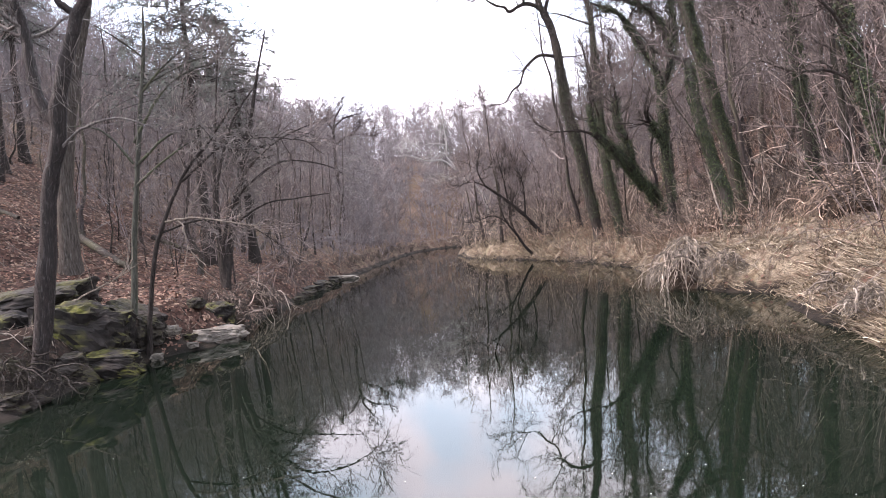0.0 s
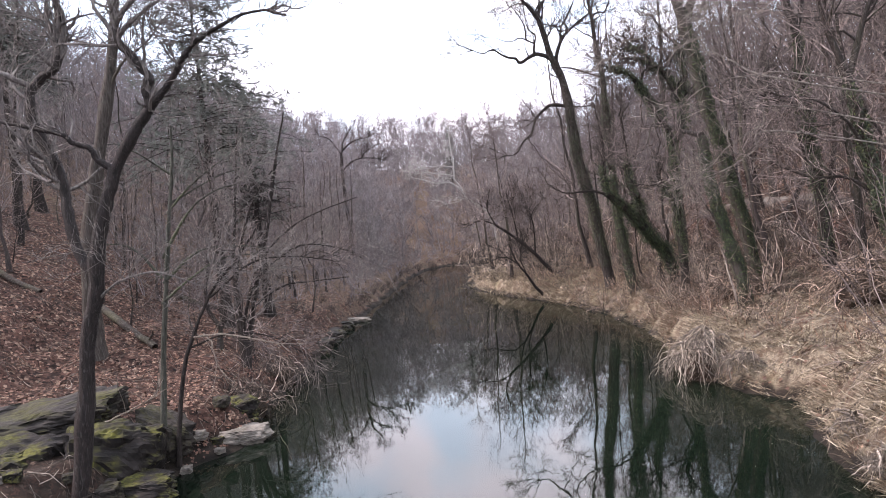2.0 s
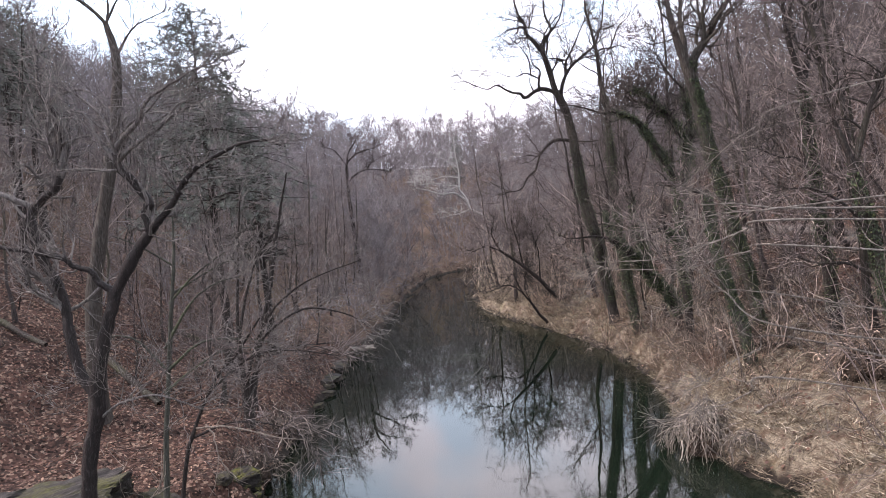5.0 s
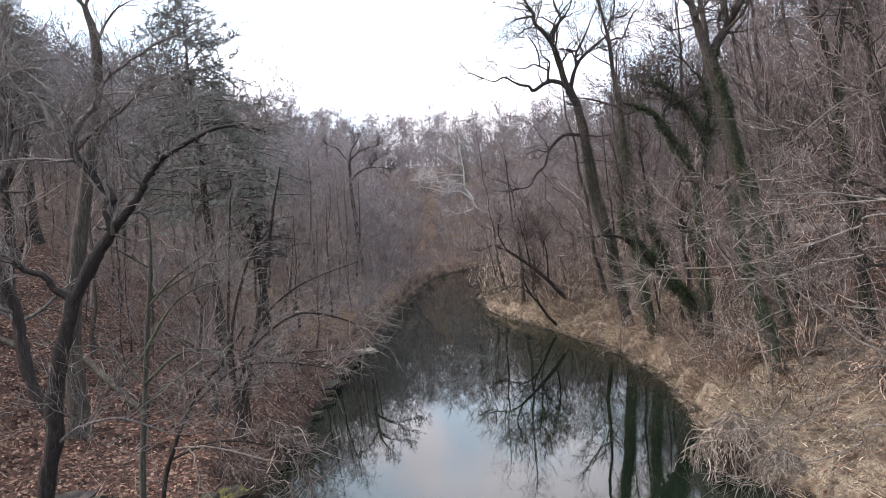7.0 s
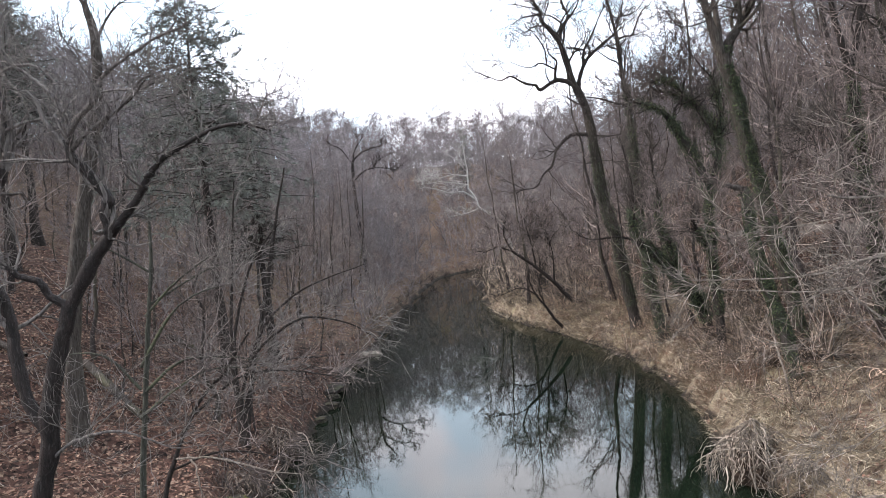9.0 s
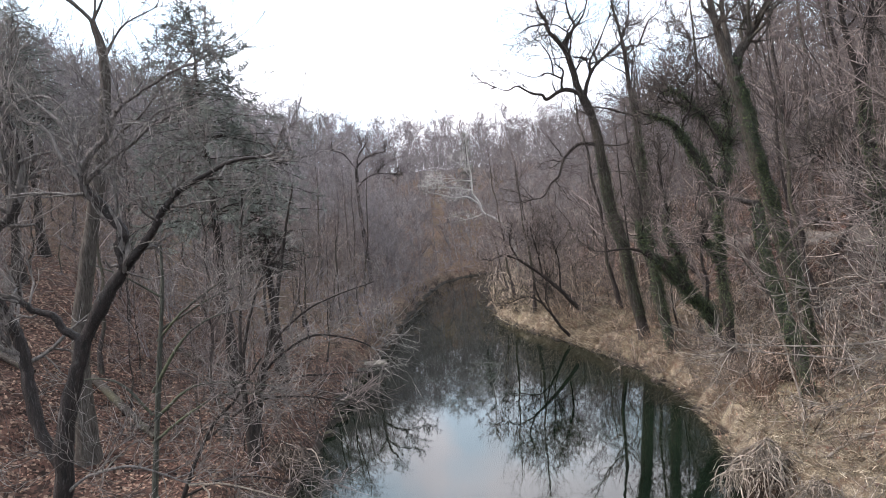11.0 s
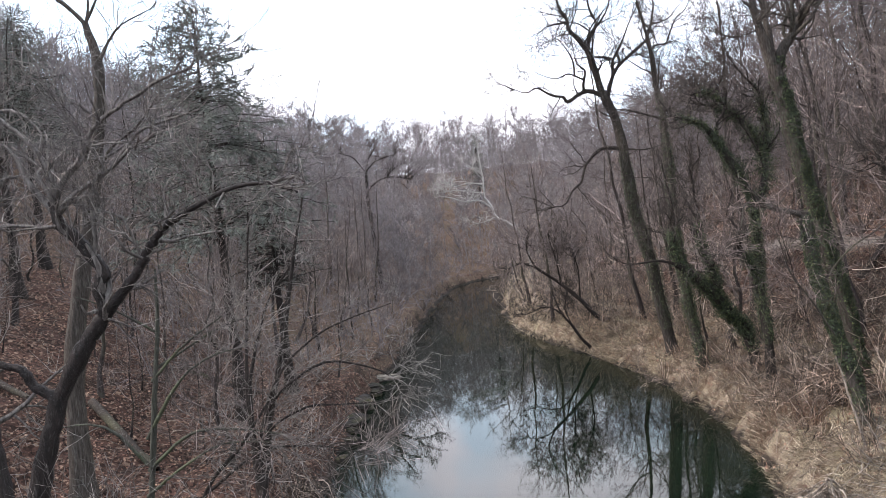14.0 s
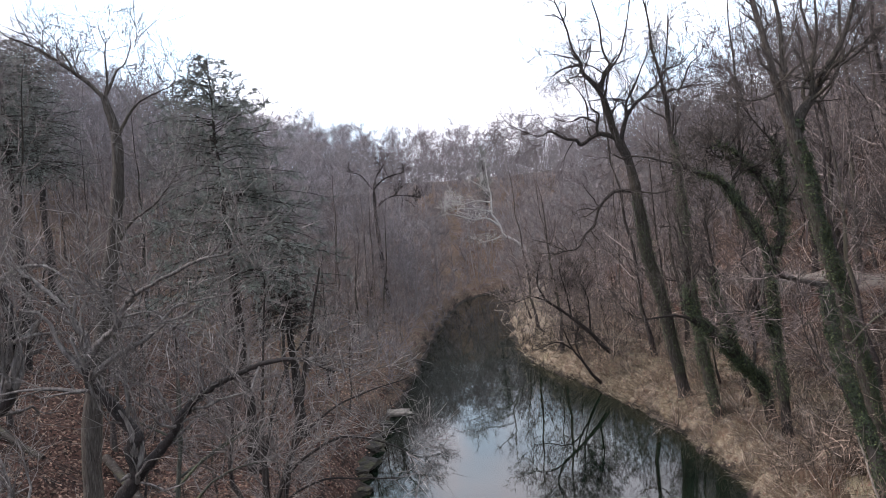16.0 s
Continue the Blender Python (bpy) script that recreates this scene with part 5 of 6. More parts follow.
# ---- brush and shrubs ----
def bush(gen, stems, height, spread, sub, twigs, r=0.018, rtwig=0.0065, droop=0.0):
    """Many thin stems that fan out of one root, with side shoots."""
    az, out = gen.random(stems) * 6.283, gen.random(stems) ** 0.7
    d = np.stack([np.cos(az) * out * spread, np.sin(az) * out * spread, np.ones(stems)], 1)
    d = unit(d)
    n = 6
    ln = height * (0.6 + 0.55 * gen.random(stems))
    pts = [np.stack([np.cos(az) * 0.15 * out, np.sin(az) * 0.15 * out, np.zeros(stems) - 0.05], 1)]
    for i in range(n - 1):
        d = unit(d + gen.normal(size=(stems, 3)) * 0.21 - np.array([0, 0, droop * i]))
        pts.append(pts[-1] + d * (ln / (n - 1))[:, None])
    p = np.stack(pts, 1)
    rr = r * (0.5 + 0.7 * gen.random(stems))[:, None] * np.linspace(1, 0.3, n)[None]
    a, ra = sprout(gen, p, rr, sub, (0.15, 1.0), (25, 70), (height * 0.2, height * 0.55), 0.05 - droop * 0.3, 0.2, 4, 0.6, rtwig * 1.3, 0.4)
    b, rb = sprout(gen, a, ra, twigs * 2, (0.1, 1.0), (25, 65), (0.15, 0.6), 0.0, 0.2, 2, 0.7, rtwig, 0.3)
    return joined(tubes([(p, rr, 4), (a, ra, 3)]), slivers(gen, b, rb))


def shrub_template(name, label, material, seed, group, *spec, **more):
    gen = np.random.default_rng(seed)
    root = rooted(name, (0, 0, 0), label, "shrub", group)
    v, f = bush(gen, *spec, **more)
    link_mesh("crown", v, f, material, root)
    return root


shrubs = [
    shrub_template("bare_shrub", "bare tan-grey shrub in the tangle on the bank", BARK_SHRUB, 71, "bank shrubs", 14, 2.6, 0.9, 46, 190, 0.020, 0.0085),
    shrub_template("bare_shrub", "bare tan-grey shrub in the tangle on the bank", BARK_SHRUB, 72, "bank shrubs", 12, 3.4, 0.7, 46, 200, 0.020, 0.0085),
    shrub_template("arching_shrub", "arching bramble tangle on the bank", BARK_SHRUB, 73, "bank shrubs", 20, 2.8, 1.3, 46, 170, 0.020, 0.0085, droop=0.10),
]
overhang = shrub_template("waterside_shrub", "dark grey-brown shrub hanging over the water", BARK_WOOD, 74, "waterside shrubs", 12, 2.4, 1.2, 44, 130, rtwig=0.009, droop=0.05)
sx, sy = spots(rng, 5, 30, 10, 64, 2.0)
sd = shore(sx, sy)
keep = is_right(sx, sy) & (sd > 0.9) & ~((sd < 5.0) & (sy < 20)) & ((sd > 3.4) | (sy > 22)) & ~((sd > 12.4) & (sd < 16.2)) & (rng.random(len(sx)) < 0.52)
used_shrubs = set()
for x, y in zip(sx[keep], sy[keep]):
    stand(shrubs[rng.integers(0, 3)], used_shrubs, (x, y, at(x, y, 0.05)), rng.random() * 360, (rng.normal() * 4, -5 + rng.normal() * 5), (0.6 + 0.6 * rng.random()) * min(1.0, 0.5 + 0.16 * float(shore(np.array([x]), np.array([y]))[0])))
for x, y, size in ((-6.6, 18.2, 0.5), (-6.7, 22.8, 0.6), (-6.7, 25.6, 0.8), (-7.0, 27.5, 1.1), (-6.9, 29.3, 1.0), (-7.4, 31.5, 1.2), (-7.0, 36.5, 1.1), (-6.8, 40.5, 1.0),
                   (-7.9, 23.9, 0.9), (-8.3, 28.6, 1.1), (-8.2, 33.0, 1.2), (-8.0, 38.6, 1.2),
                   (-6.5, 44, 1.1), (-6.6, 47.5, 1.2), (-6.3, 51, 1.1), (-6.2, 55, 1.3), (-6.0, 60, 1.2), (-5.9, 65, 1.3), (-5.6, 71, 1.3), (-5.2, 78, 1.4), (-4.4, 86, 1.4), (-3.0, 94, 1.4),
                   (3.2, 48.5, 1.0), (2.4, 53, 1.2), (2.2, 58, 1.2), (2.3, 63, 1.3), (2.6, 69, 1.3), (3.0, 76, 1.3), (3.4, 84, 1.4), (4.2, 46.5, 1.0), (6.0, 44.5, 1.1)):
    stand(overhang, used_shrubs, (x, y, at(x, y, 0.05)), rng.random() * 360, (rng.normal() * 4, 22 if x < 0 else -22), size * ((1.35 if x < 0 else 1.45) if y > 40 else (0.68 if x < 0 and y < 31 else 0.95)))

for x, y, size in ((8.5, 22.7, 0.9), (10.4, 22.5, 1.0), (8.3, 24.6, 0.9), (7.7, 26.3, 0.8), (8.6, 27.0, 0.9), (10.8, 27.2, 1.1), (7.4, 29.6, 0.8), (8.9, 30.2, 1.0), (7.1, 32.6, 0.9), (6.7, 35.3, 0.9), (9.4, 25.3, 1.1)):
    stand(shrubs[2], used_shrubs, (x, y, at(x, y, 0.05)), rng.random() * 360, (rng.normal() * 4, -5 + rng.normal() * 5), size * 0.6)
for x, y, size in ((5.6, 46.0, 1.2), (6.6, 48.6, 1.4), (7.8, 45.4, 1.4), (5.7, 54.4, 1.4), (7.4, 52.0, 1.6)):
    stand(shrubs[0], used_shrubs, (x, y, at(x, y, 0.05)), rng.random() * 360, (rng.normal() * 4, -10 + rng.normal() * 5), size)

# brush and understorey beneath the woods, haze-tinted grey on one slope and tan on the other
brush_kinds = [bush(np.random.default_rng(80 + s), 6, (2.2, 3.2, 4.6)[s], 0.95, 22, 42, 0.020, 0.0115) for s in range(3)]
bx, by = spots(rng, -75, 70, 14, 125, 2.5)
bd, br = shore(bx, by), is_right(bx, by)
wide = np.abs(bx) < 18 + by * 0.6
under = (bd > 2.5) & wide & (rng.random(len(bx)) < np.where(br, 0.40, np.where(by < 24, 0.10, 0.52)) * np.where(by > 80, 0.7, 1.0)) & ((by > 36) | (bd > np.where(br, 6, 4)))
under |= (bd > 0.3) & (bd < 3.5) & (by > 40) & (by < 112) & (np.abs(bx) < 14)
under &= ~(br & (bd > 12.6) & (bd < 16.0) & (by < 60))
coarse_kinds = [bush(np.random.default_rng(90 + s), 5, (2.4, 3.4, 4.8)[s], 0.8, 18, 44, 0.026, 0.018) for s in range(3)]
for side, distant, wood, tone in ((False, False, BARK_HAZED, "grey"), (False, True, BARK_HAZED, "grey"), (True, False, BARK_UNDER, "tan"), (True, True, BARK_UNDER, "tan")):
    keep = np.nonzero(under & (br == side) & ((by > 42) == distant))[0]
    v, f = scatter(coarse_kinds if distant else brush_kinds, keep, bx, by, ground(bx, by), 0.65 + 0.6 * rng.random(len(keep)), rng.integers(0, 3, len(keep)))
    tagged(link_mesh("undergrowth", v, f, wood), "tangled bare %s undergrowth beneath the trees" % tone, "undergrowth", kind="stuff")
# brush along the far crests
crest_kinds = [bush(np.random.default_rng(180 + s), 4, (4.5, 6.0)[s], 0.8, 10, 24, 0.06, 0.045) for s in range(2)]
bx, by = spots(rng, -150, 150, 94, 300, 4.6)
keep = np.nonzero((shore(bx, by) > 2) & (np.abs(bx) < 14 + by * 0.62) & (rng.random(len(bx)) < np.where(by < 150, np.where(np.abs(bx) < 34, 0.75, 0.3), 0.25)))[0]
v, f = scatter(crest_kinds, keep, bx, by, ground(bx, by), 0.8 + 0.5 * rng.random(len(keep)), rng.integers(0, 2, len(keep)))
tagged(link_mesh("undergrowth", v, f, BARK_HAZED), "bare grey brush on the far wooded hills", "undergrowth", kind="stuff")

# low brambles along the opposite bank
low_kinds = [bush(np.random.default_rng(85 + s), 10, (0.9, 1.3, 1.1)[s], 1.2, 18, 50, 0.010, 0.008, 0.08) for s in range(3)]
bx, by = spots(rng, 5, 24, 11, 56, 1.25)
bd = shore(bx, by)
keep = np.nonzero(is_right(bx, by) & (bd > 0.7) & (bd < 12.2) & (rng.random(len(bx)) < np.where(bd < 3, 0.7, 0.85) * np.where(by < 19, np.where(bd > 4, 0.6, 0.15), 1.0)))[0]
v, f = scatter(low_kinds, keep, bx, by, ground(bx, by), 0.6 + 0.7 * rng.random(len(keep)), rng.integers(0, 3, len(keep)))
tagged(link_mesh("brambles", v, f, BARK_BRAMBLE), "low brown bramble tangle round the tree trunks", "brambles", kind="stuff")

# the tree whose long pale branches reach in over the near bank
hero_tree("overhanging_tree", (7.3, 5.0, at(7.3, 5.0, 0.1)), "tree with long pale branches reaching over the river", [
    limb(0.12, 0.05, (7.3, 5.0, at(7.3, 5.0, 0.1)), (7.0, 5.2, 2.6), (6.6, 5.6, 4.8), (6.3, 5.8, 6.4), (6.2, 5.9, 8.6)),
    limb(0.013, 0.005, (6.35, 5.8, 6.2), (5, 6.2, 6.4), (3.49, 6.4, 6.55), (3.16, 6.34, 6.6), (2.87, 6.29, 6.66), (2.54, 6.23, 6.68), (2.38, 6.2, 6.71)),
    limb(0.01, 0.0035, (6.4, 5.8, 6), (4.6, 5.4, 6.3), (2.79, 5.4, 6.5), (2.65, 5.55, 6.44), (2.5, 5.7, 6.37), (2.35, 5.83, 6.31), (2.21, 5.94, 6.25), (2.02, 6.08, 6.22), (1.8, 6.22, 6.22), (1.51, 6.4, 6.23)),
    limb(0.009, 0.003, (6.45, 5.75, 5.7), (4.6, 5.5, 6), (2.84, 5.5, 6.29), (2.71, 5.67, 6.24), (2.56, 5.84, 6.2), (2.4, 6.01, 6.13), (2.18, 6.2, 6.1), (1.87, 6.44, 6.12), (1.63, 6.6, 6.14)),
    limb(0.009, 0.003, (6.6, 5.6, 4.9), (4.6, 5.7, 5.2), (2.85, 5.6, 5.59), (2.58, 5.91, 5.86), (2.47, 6.03, 5.99), (2.42, 6.09, 6.07), (2.38, 6.16, 6.18), (2.33, 6.2, 6.21)),
    limb(0.009, 0.003, (6.3, 5.8, 6.5), (4.8, 5.8, 6.6), (3.07, 5.8, 6.58), (2.92, 5.96, 6.58), (2.7, 6.14, 6.58), (2.47, 6.32, 6.55), (2.26, 6.47, 6.52), (2.06, 6.6, 6.54)),
    limb(0.009, 0.003, (6.7, 5.5, 4.3), (5, 5.9, 4.8), (3.11, 6, 5.4), (2.92, 6.14, 5.28), (2.75, 6.24, 5.18), (2.63, 6.32, 5.1), (2.52, 6.4, 4.96)),
    limb(0.009, 0.003, (6.75, 5.45, 4), (4.9, 5.6, 4.6), (2.82, 5.6, 5.14), (2.63, 5.71, 5.01), (2.44, 5.82, 4.89), (2.2, 5.94, 4.81), (2.08, 6, 4.73)),
    limb(0.009, 0.003, (6.3, 5.8, 6.8), (4.8, 5.8, 7.6), (3.29, 6, 7.5), (3.12, 6.18, 7.37), (2.95, 6.34, 7.26), (2.78, 6.5, 7.1), (2.65, 6.6, 7)),
    limb(0.009, 0.003, (6.6, 5.6, 5), (5, 6, 5.3), (3.28, 6.2, 5.74), (3.07, 6.35, 5.78), (2.83, 6.51, 5.81), (2.57, 6.66, 5.75), (2.36, 6.8, 5.58)),
], BARK_FORK, TWIG_PALE, 51, 60, 500, (0.2, 0.75), (0.08, 0.3), 0.02, 0.0016, None, "tree", 0.30, (0.3, 1.0))
for x, y, h, seed in ((8.4, 12.6, 4.6, 52), (9.8, 14.2, 5.2, 53), (10.8, 17.5, 5.5, 54)):
    gen = np.random.default_rng(seed)
    root = rooted("thicket_sapling", (x, y, at(x, y, 0.05)), "thin many-stemmed sapling on the straw-covered bank", "sapling")
    v, f = bush(gen, 5, h, 0.45, 30, 120, 0.024, 0.005)
    link_mesh("crown", v, f, TWIG_WOOD, root)

# ---- rocks ----
def rock(name, place, size, turn, seed, material, label, tilt=(0, 0), blocky=0.55):
    gen = random.Random(seed)
    bm = bmesh.new()
    bmesh.ops.create_cube(bm, size=2.0)
    bmesh.ops.subdivide_edges(bm, edges=bm.edges[:], cuts=17, use_grid_fill=True)
    off = Vector((gen.uniform(0, 50), gen.uniform(0, 50), gen.uniform(0, 50)))
    for w in bm.verts:
        p = w.co.copy()
        ball = p.normalized() * 1.15
        p = ball.lerp(p, blocky)
        strata = 0.12 * round(noise.noise(Vector((p.x * 0.5, p.y * 0.5, round(p.z * 2.6))) + off) * 3) / 3
        crack = -0.10 * max(0.0, 1 - abs(noise.noise(p * 1.3 + off * 2)) * 9)
        lump = 0.26 * noise.noise(p * 0.9 + off) + 0.16 * noise.noise(p * 2.3 + off) + 0.07 * noise.noise(p * 5.5 + off)
        h = Vector((p.x, p.y, 0))
        lump += 0.05 * noise.noise(p * 11 + off)
        p += h * (strata * 0.5 + crack) + p * lump
        w.co = Vector((p.x * size[0] / 2, p.y * size[1] / 2, p.z * size[2] / 2))
    me = bpy.data.meshes.new(name)
    bm.to_mesh(me)
    bm.free()
    me.materials.append(material)
    me.polygons.foreach_set("use_smooth", [False] * len(me.polygons))
    ob = new(name, me)
    ob.matrix_basis = pose(*place, tilt[0], tilt[1], turn)
    return tagged(ob, label, "rock")


MOSSY = "mossy layered grey rock at the water's edge"
SLAB = "broad flat grey rock slab above the bank"
rock("rock_slab", (-9.2, 14.5, 1.25), (2.8, 1.8, 1.0), 12, 1, ROCK_SLAB, SLAB, (4, -6), 0.75)
rock("rock_slab", (-11.6, 14.2, 1.25), (2.4, 1.8, 0.9), -14, 2, ROCK_SLAB, SLAB, (0, -4), 0.75)
rock("rock_slab", (-8.9, 13.4, 0.8), (2.4, 1.3, 0.7), 5, 3, ROCK_SLAB, SLAB, (6, -3), 0.8)
rock("mossy_rock", (-7.6, 13.5, 0.55), (1.9, 1.7, 1.6), 30, 4, ROCK_MOSSY, MOSSY, (0, 12), 0.55)
rock("mossy_rock", (-9.2, 12.7, 0.7), (2.0, 1.7, 1.4), -20, 5, ROCK_MOSSY, MOSSY, (0, 5), 0.65)
rock("mossy_rock", (-6.75, 12.75, 0.18), (1.3, 0.9, 0.55), 15, 6, ROCK_MOSSY, "low mossy rock ledge in the water's edge", (0, 4), 0.7)
rock("mossy_rock", (-10.9, 11.9, 0.7), (2.2, 1.8, 1.1), 40, 7, ROCK_MOSSY, MOSSY, (0, 0), 0.6)
rock("dark_rock", (-7.1, 14.9, 0.75), (1.4, 0.9, 0.8), -25, 8, ROCK_DARK, "dark earth-stained rock under tree roots", (0, 18), 0.5)
rock("dark_rock", (-8.6, 11.6, 0.45), (1.9, 1.5, 1.0), 60, 15, ROCK_MOSSY, "dark mossy boulder beside a tree trunk", (0, 6), 0.5)
rock("dark_rock", (-7.4, 12.2, 0.2), (1.3, 1.0, 0.8), 20, 16, ROCK_DARK, "dark earth-stained boulder at the water", (0, 0), 0.5)
rock("mossy_rock", (-8.5, 10.3, 0.3), (1.7, 1.3, 0.9), 25, 17, ROCK_MOSSY, "mossy boulder in the mud beside a tree", (0, 5), 0.5)
rock("dark_rock", (-7.7, 9.5, 0.1), (1.2, 0.9, 0.6), 70, 18, ROCK_DARK, "low dark boulder in the muddy bank", (0, 0), 0.5)
rock("dark_rock", (-8.1, 10.9, 0.35), (1.2, 1.0, 0.7), 130, 21, ROCK_DARK, "low dark boulder in the muddy bank", (0, 6), 0.5)
rock("dark_rock", (-9.4, 10.6, 0.5), (1.5, 1.1, 0.8), 15, 22, ROCK_MOSSY, "dark mossy boulder in the muddy bank", (0, 4), 0.55)
rock("dark_rock", (-7.0, 10.3, 0.05), (0.9, 0.7, 0.45), 80, 23, ROCK_DARK, "low dark boulder in the muddy bank", (0, 0), 0.5)
rock("dark_rock", (-8.9, 9.0, 0.25), (1.3, 1.0, 0.6), 55, 24, ROCK_DARK, "low dark boulder in the muddy bank", (0, 3), 0.5)
rock("pale_rock", (-5.65, 16.15, 0.16), (1.15, 0.8, 0.42), 10, 9, ROCK_BARE, "pale flat rock lying in the shallows", (0, 3), 0.6)
rock("mossy_rock", (-6.15, 17.3, 0.42), (1.0, 0.9, 0.8), 33, 10, ROCK_MOSSY, "mossy boulder on the bank", (0, 0), 0.5)
rock("rock_ledge", (-6.9, 34.2, 0.05), (1.8, 2.2, 0.6), 8, 11, ROCK_DARK, "dark wet rock ledge reaching into the water", (0, 5), 0.75)
rock("rock_ledge", (-6.6, 31.2, 0.05), (1.3, 1.8, 0.5), -12, 12, ROCK_DARK, "dark wet rock ledge reaching into the water", (0, 4), 0.75)
rock("pale_rock", (-5.95, 39.3, 0.08), (1.4, 0.9, 0.28), -8, 13, ROCK_BARE, "pale flat rock at the tip of the ledge", (0, 3), 0.65)
rock("rock_ledge", (-6.9, 37.2, 0.08), (1.5, 2.0, 0.55), 15, 14, ROCK_DARK, "dark wet rock ledge reaching into the water", (0, 0), 0.7)
for i, (x, y, s) in enumerate(((-6.5, 15.3, 0.45), (-6.15, 15.6, 0.32), (-6.3, 16.5, 0.5), (-5.95, 15.2, 0.25), (-6.9, 13.0, 0.4), (-6.55, 13.6, 0.35), (-6.35, 14.2, 0.3), (-5.6, 16.9, 0.3), (-6.6, 14.8, 0.28),
                               (-8.9, 11.0, 0.4), (-8.0, 11.1, 0.35), (-9.6, 11.2, 0.5), (-8.2, 10.9, 0.25), (-9.0, 9.9, 0.4), (-7.4, 11.7, 0.3),
                               (-6.0, 28.5, 0.6), (-6.2, 30.0, 0.5), (-6.0, 26.6, 0.5), (-6.2, 36.0, 0.7))):
    rock("stone", (x, y, max(at(x, y), 0) + 0.04), (s, s * 0.8, s * 0.5), i * 47, 30 + i, (ROCK_BARE, ROCK_MOSSY, ROCK_DARK)[i % 3] if y < 20 else ROCK_DARK, "small loose stone on the muddy bank", (0, 0), 0.45)


# ---- fallen wood ----
def fallen(name, a, b, r0, r1, seed, material, label, stubs=6):
    gen = np.random.default_rng(seed)
    root = rooted(name, a, label, "log")
    mid = [tuple(np.array(a) * (1 - t) + np.array(b) * t + gen.normal(size=3) * (0.06, 0.06, 0.04)) for t in (0, 0.3, 0.65, 1)]
    p, r = smooth_line(base_at(np.array(mid), np.array(a)), r0, r1, 5, 0.01, gen)
    v, f = tubes([(p, r, 8)])
    link_mesh("trunk", v, f, material, root)
    if stubs:
        s, q = sprout(gen, p, r, stubs, (0.2, 1.0), (30, 70), (0.4, 1.3), 0.15, 0.2, 4, 0.4, 0.01, 0.2)
        for j in range(stubs):
            v, f = tubes([(s[j:j + 1], q[j:j + 1], 5)])
            link_mesh("branch_stub", v, f, material, root)
    return root


def lying(name, ax, ay, bx_, by_, r0, r1, seed, material, label, stubs=6):
    return fallen(name, (ax, ay, at(ax, ay) + r0 * 0.8), (bx_, by_, at(bx_, by_) + r1 * 0.8), r0, r1, seed, material, label, stubs)


lying("fallen_log", -13.58, 24.6, -10.06, 21.6, 0.14, 0.11, 91, BARK_DEAD, "grey fallen log lying on leaf litter", 2)
lying("fallen_log", -17.3, 24.0, -14.5, 23.0, 0.12, 0.09, 92, BARK_DEAD, "weathered fallen trunk on leaf litter", 0)
lying("fallen_log", -13.5, 31.0, -10.0, 30.2, 0.12, 0.07, 93, BARK_DEAD, "grey fallen log lying on leaf litter", 3)
lying("fallen_log", 9.4, 24.6, 11.6, 22.4, 0.16, 0.10, 94, BARK_DEAD, "fallen trunk in the brush beside ivied trees", 5)
fallen("bleached_branch", (-7.6, 13.4, 1.35), (-6.0, 13.2, 2.1), 0.02, 0.008, 95, BARK_BLEACHED, "bleached dead branch hung across the rocks", 7)
fallen("bleached_branch", (-5.86, 14.3, 2.92), (-3.3, 13.6, 2.64), 0.024, 0.008, 111, BARK_BLEACHED, "bleached dead branch caught on a thin sapling", 6)
fallen("bleached_branch", (-5.60, 14.25, 3.0), (-5.05, 13.7, 1.95), 0.020, 0.009, 112, BARK_BLEACHED, "bleached dead branch hanging from a thin sapling", 3)
fallen("dead_pole", (8.45, 19.7, at(8.45, 19.7, 0.1)), (8.2, 20.3, 3.4), 0.04, 0.02, 96, BARK_BLEACHED, "bleached dead stem leaning on an ivied trunk", 3)
lying("drift_branch", 7.9, 15.0, 9.2, 16.3, 0.05, 0.02, 97, BARK_BLEACHED, "bleached branch lying on dead grass", 6)
lying("drift_branch", 7.6, 17.4, 9.0, 17.9, 0.045, 0.02, 98, BARK_BLEACHED, "bleached branch lying on dead grass", 6)
lying("drift_branch", 8.2, 23.0, 9.3, 25.6, 0.05, 0.02, 99, BARK_DEAD, "dead branch in the brush on the bank", 8)


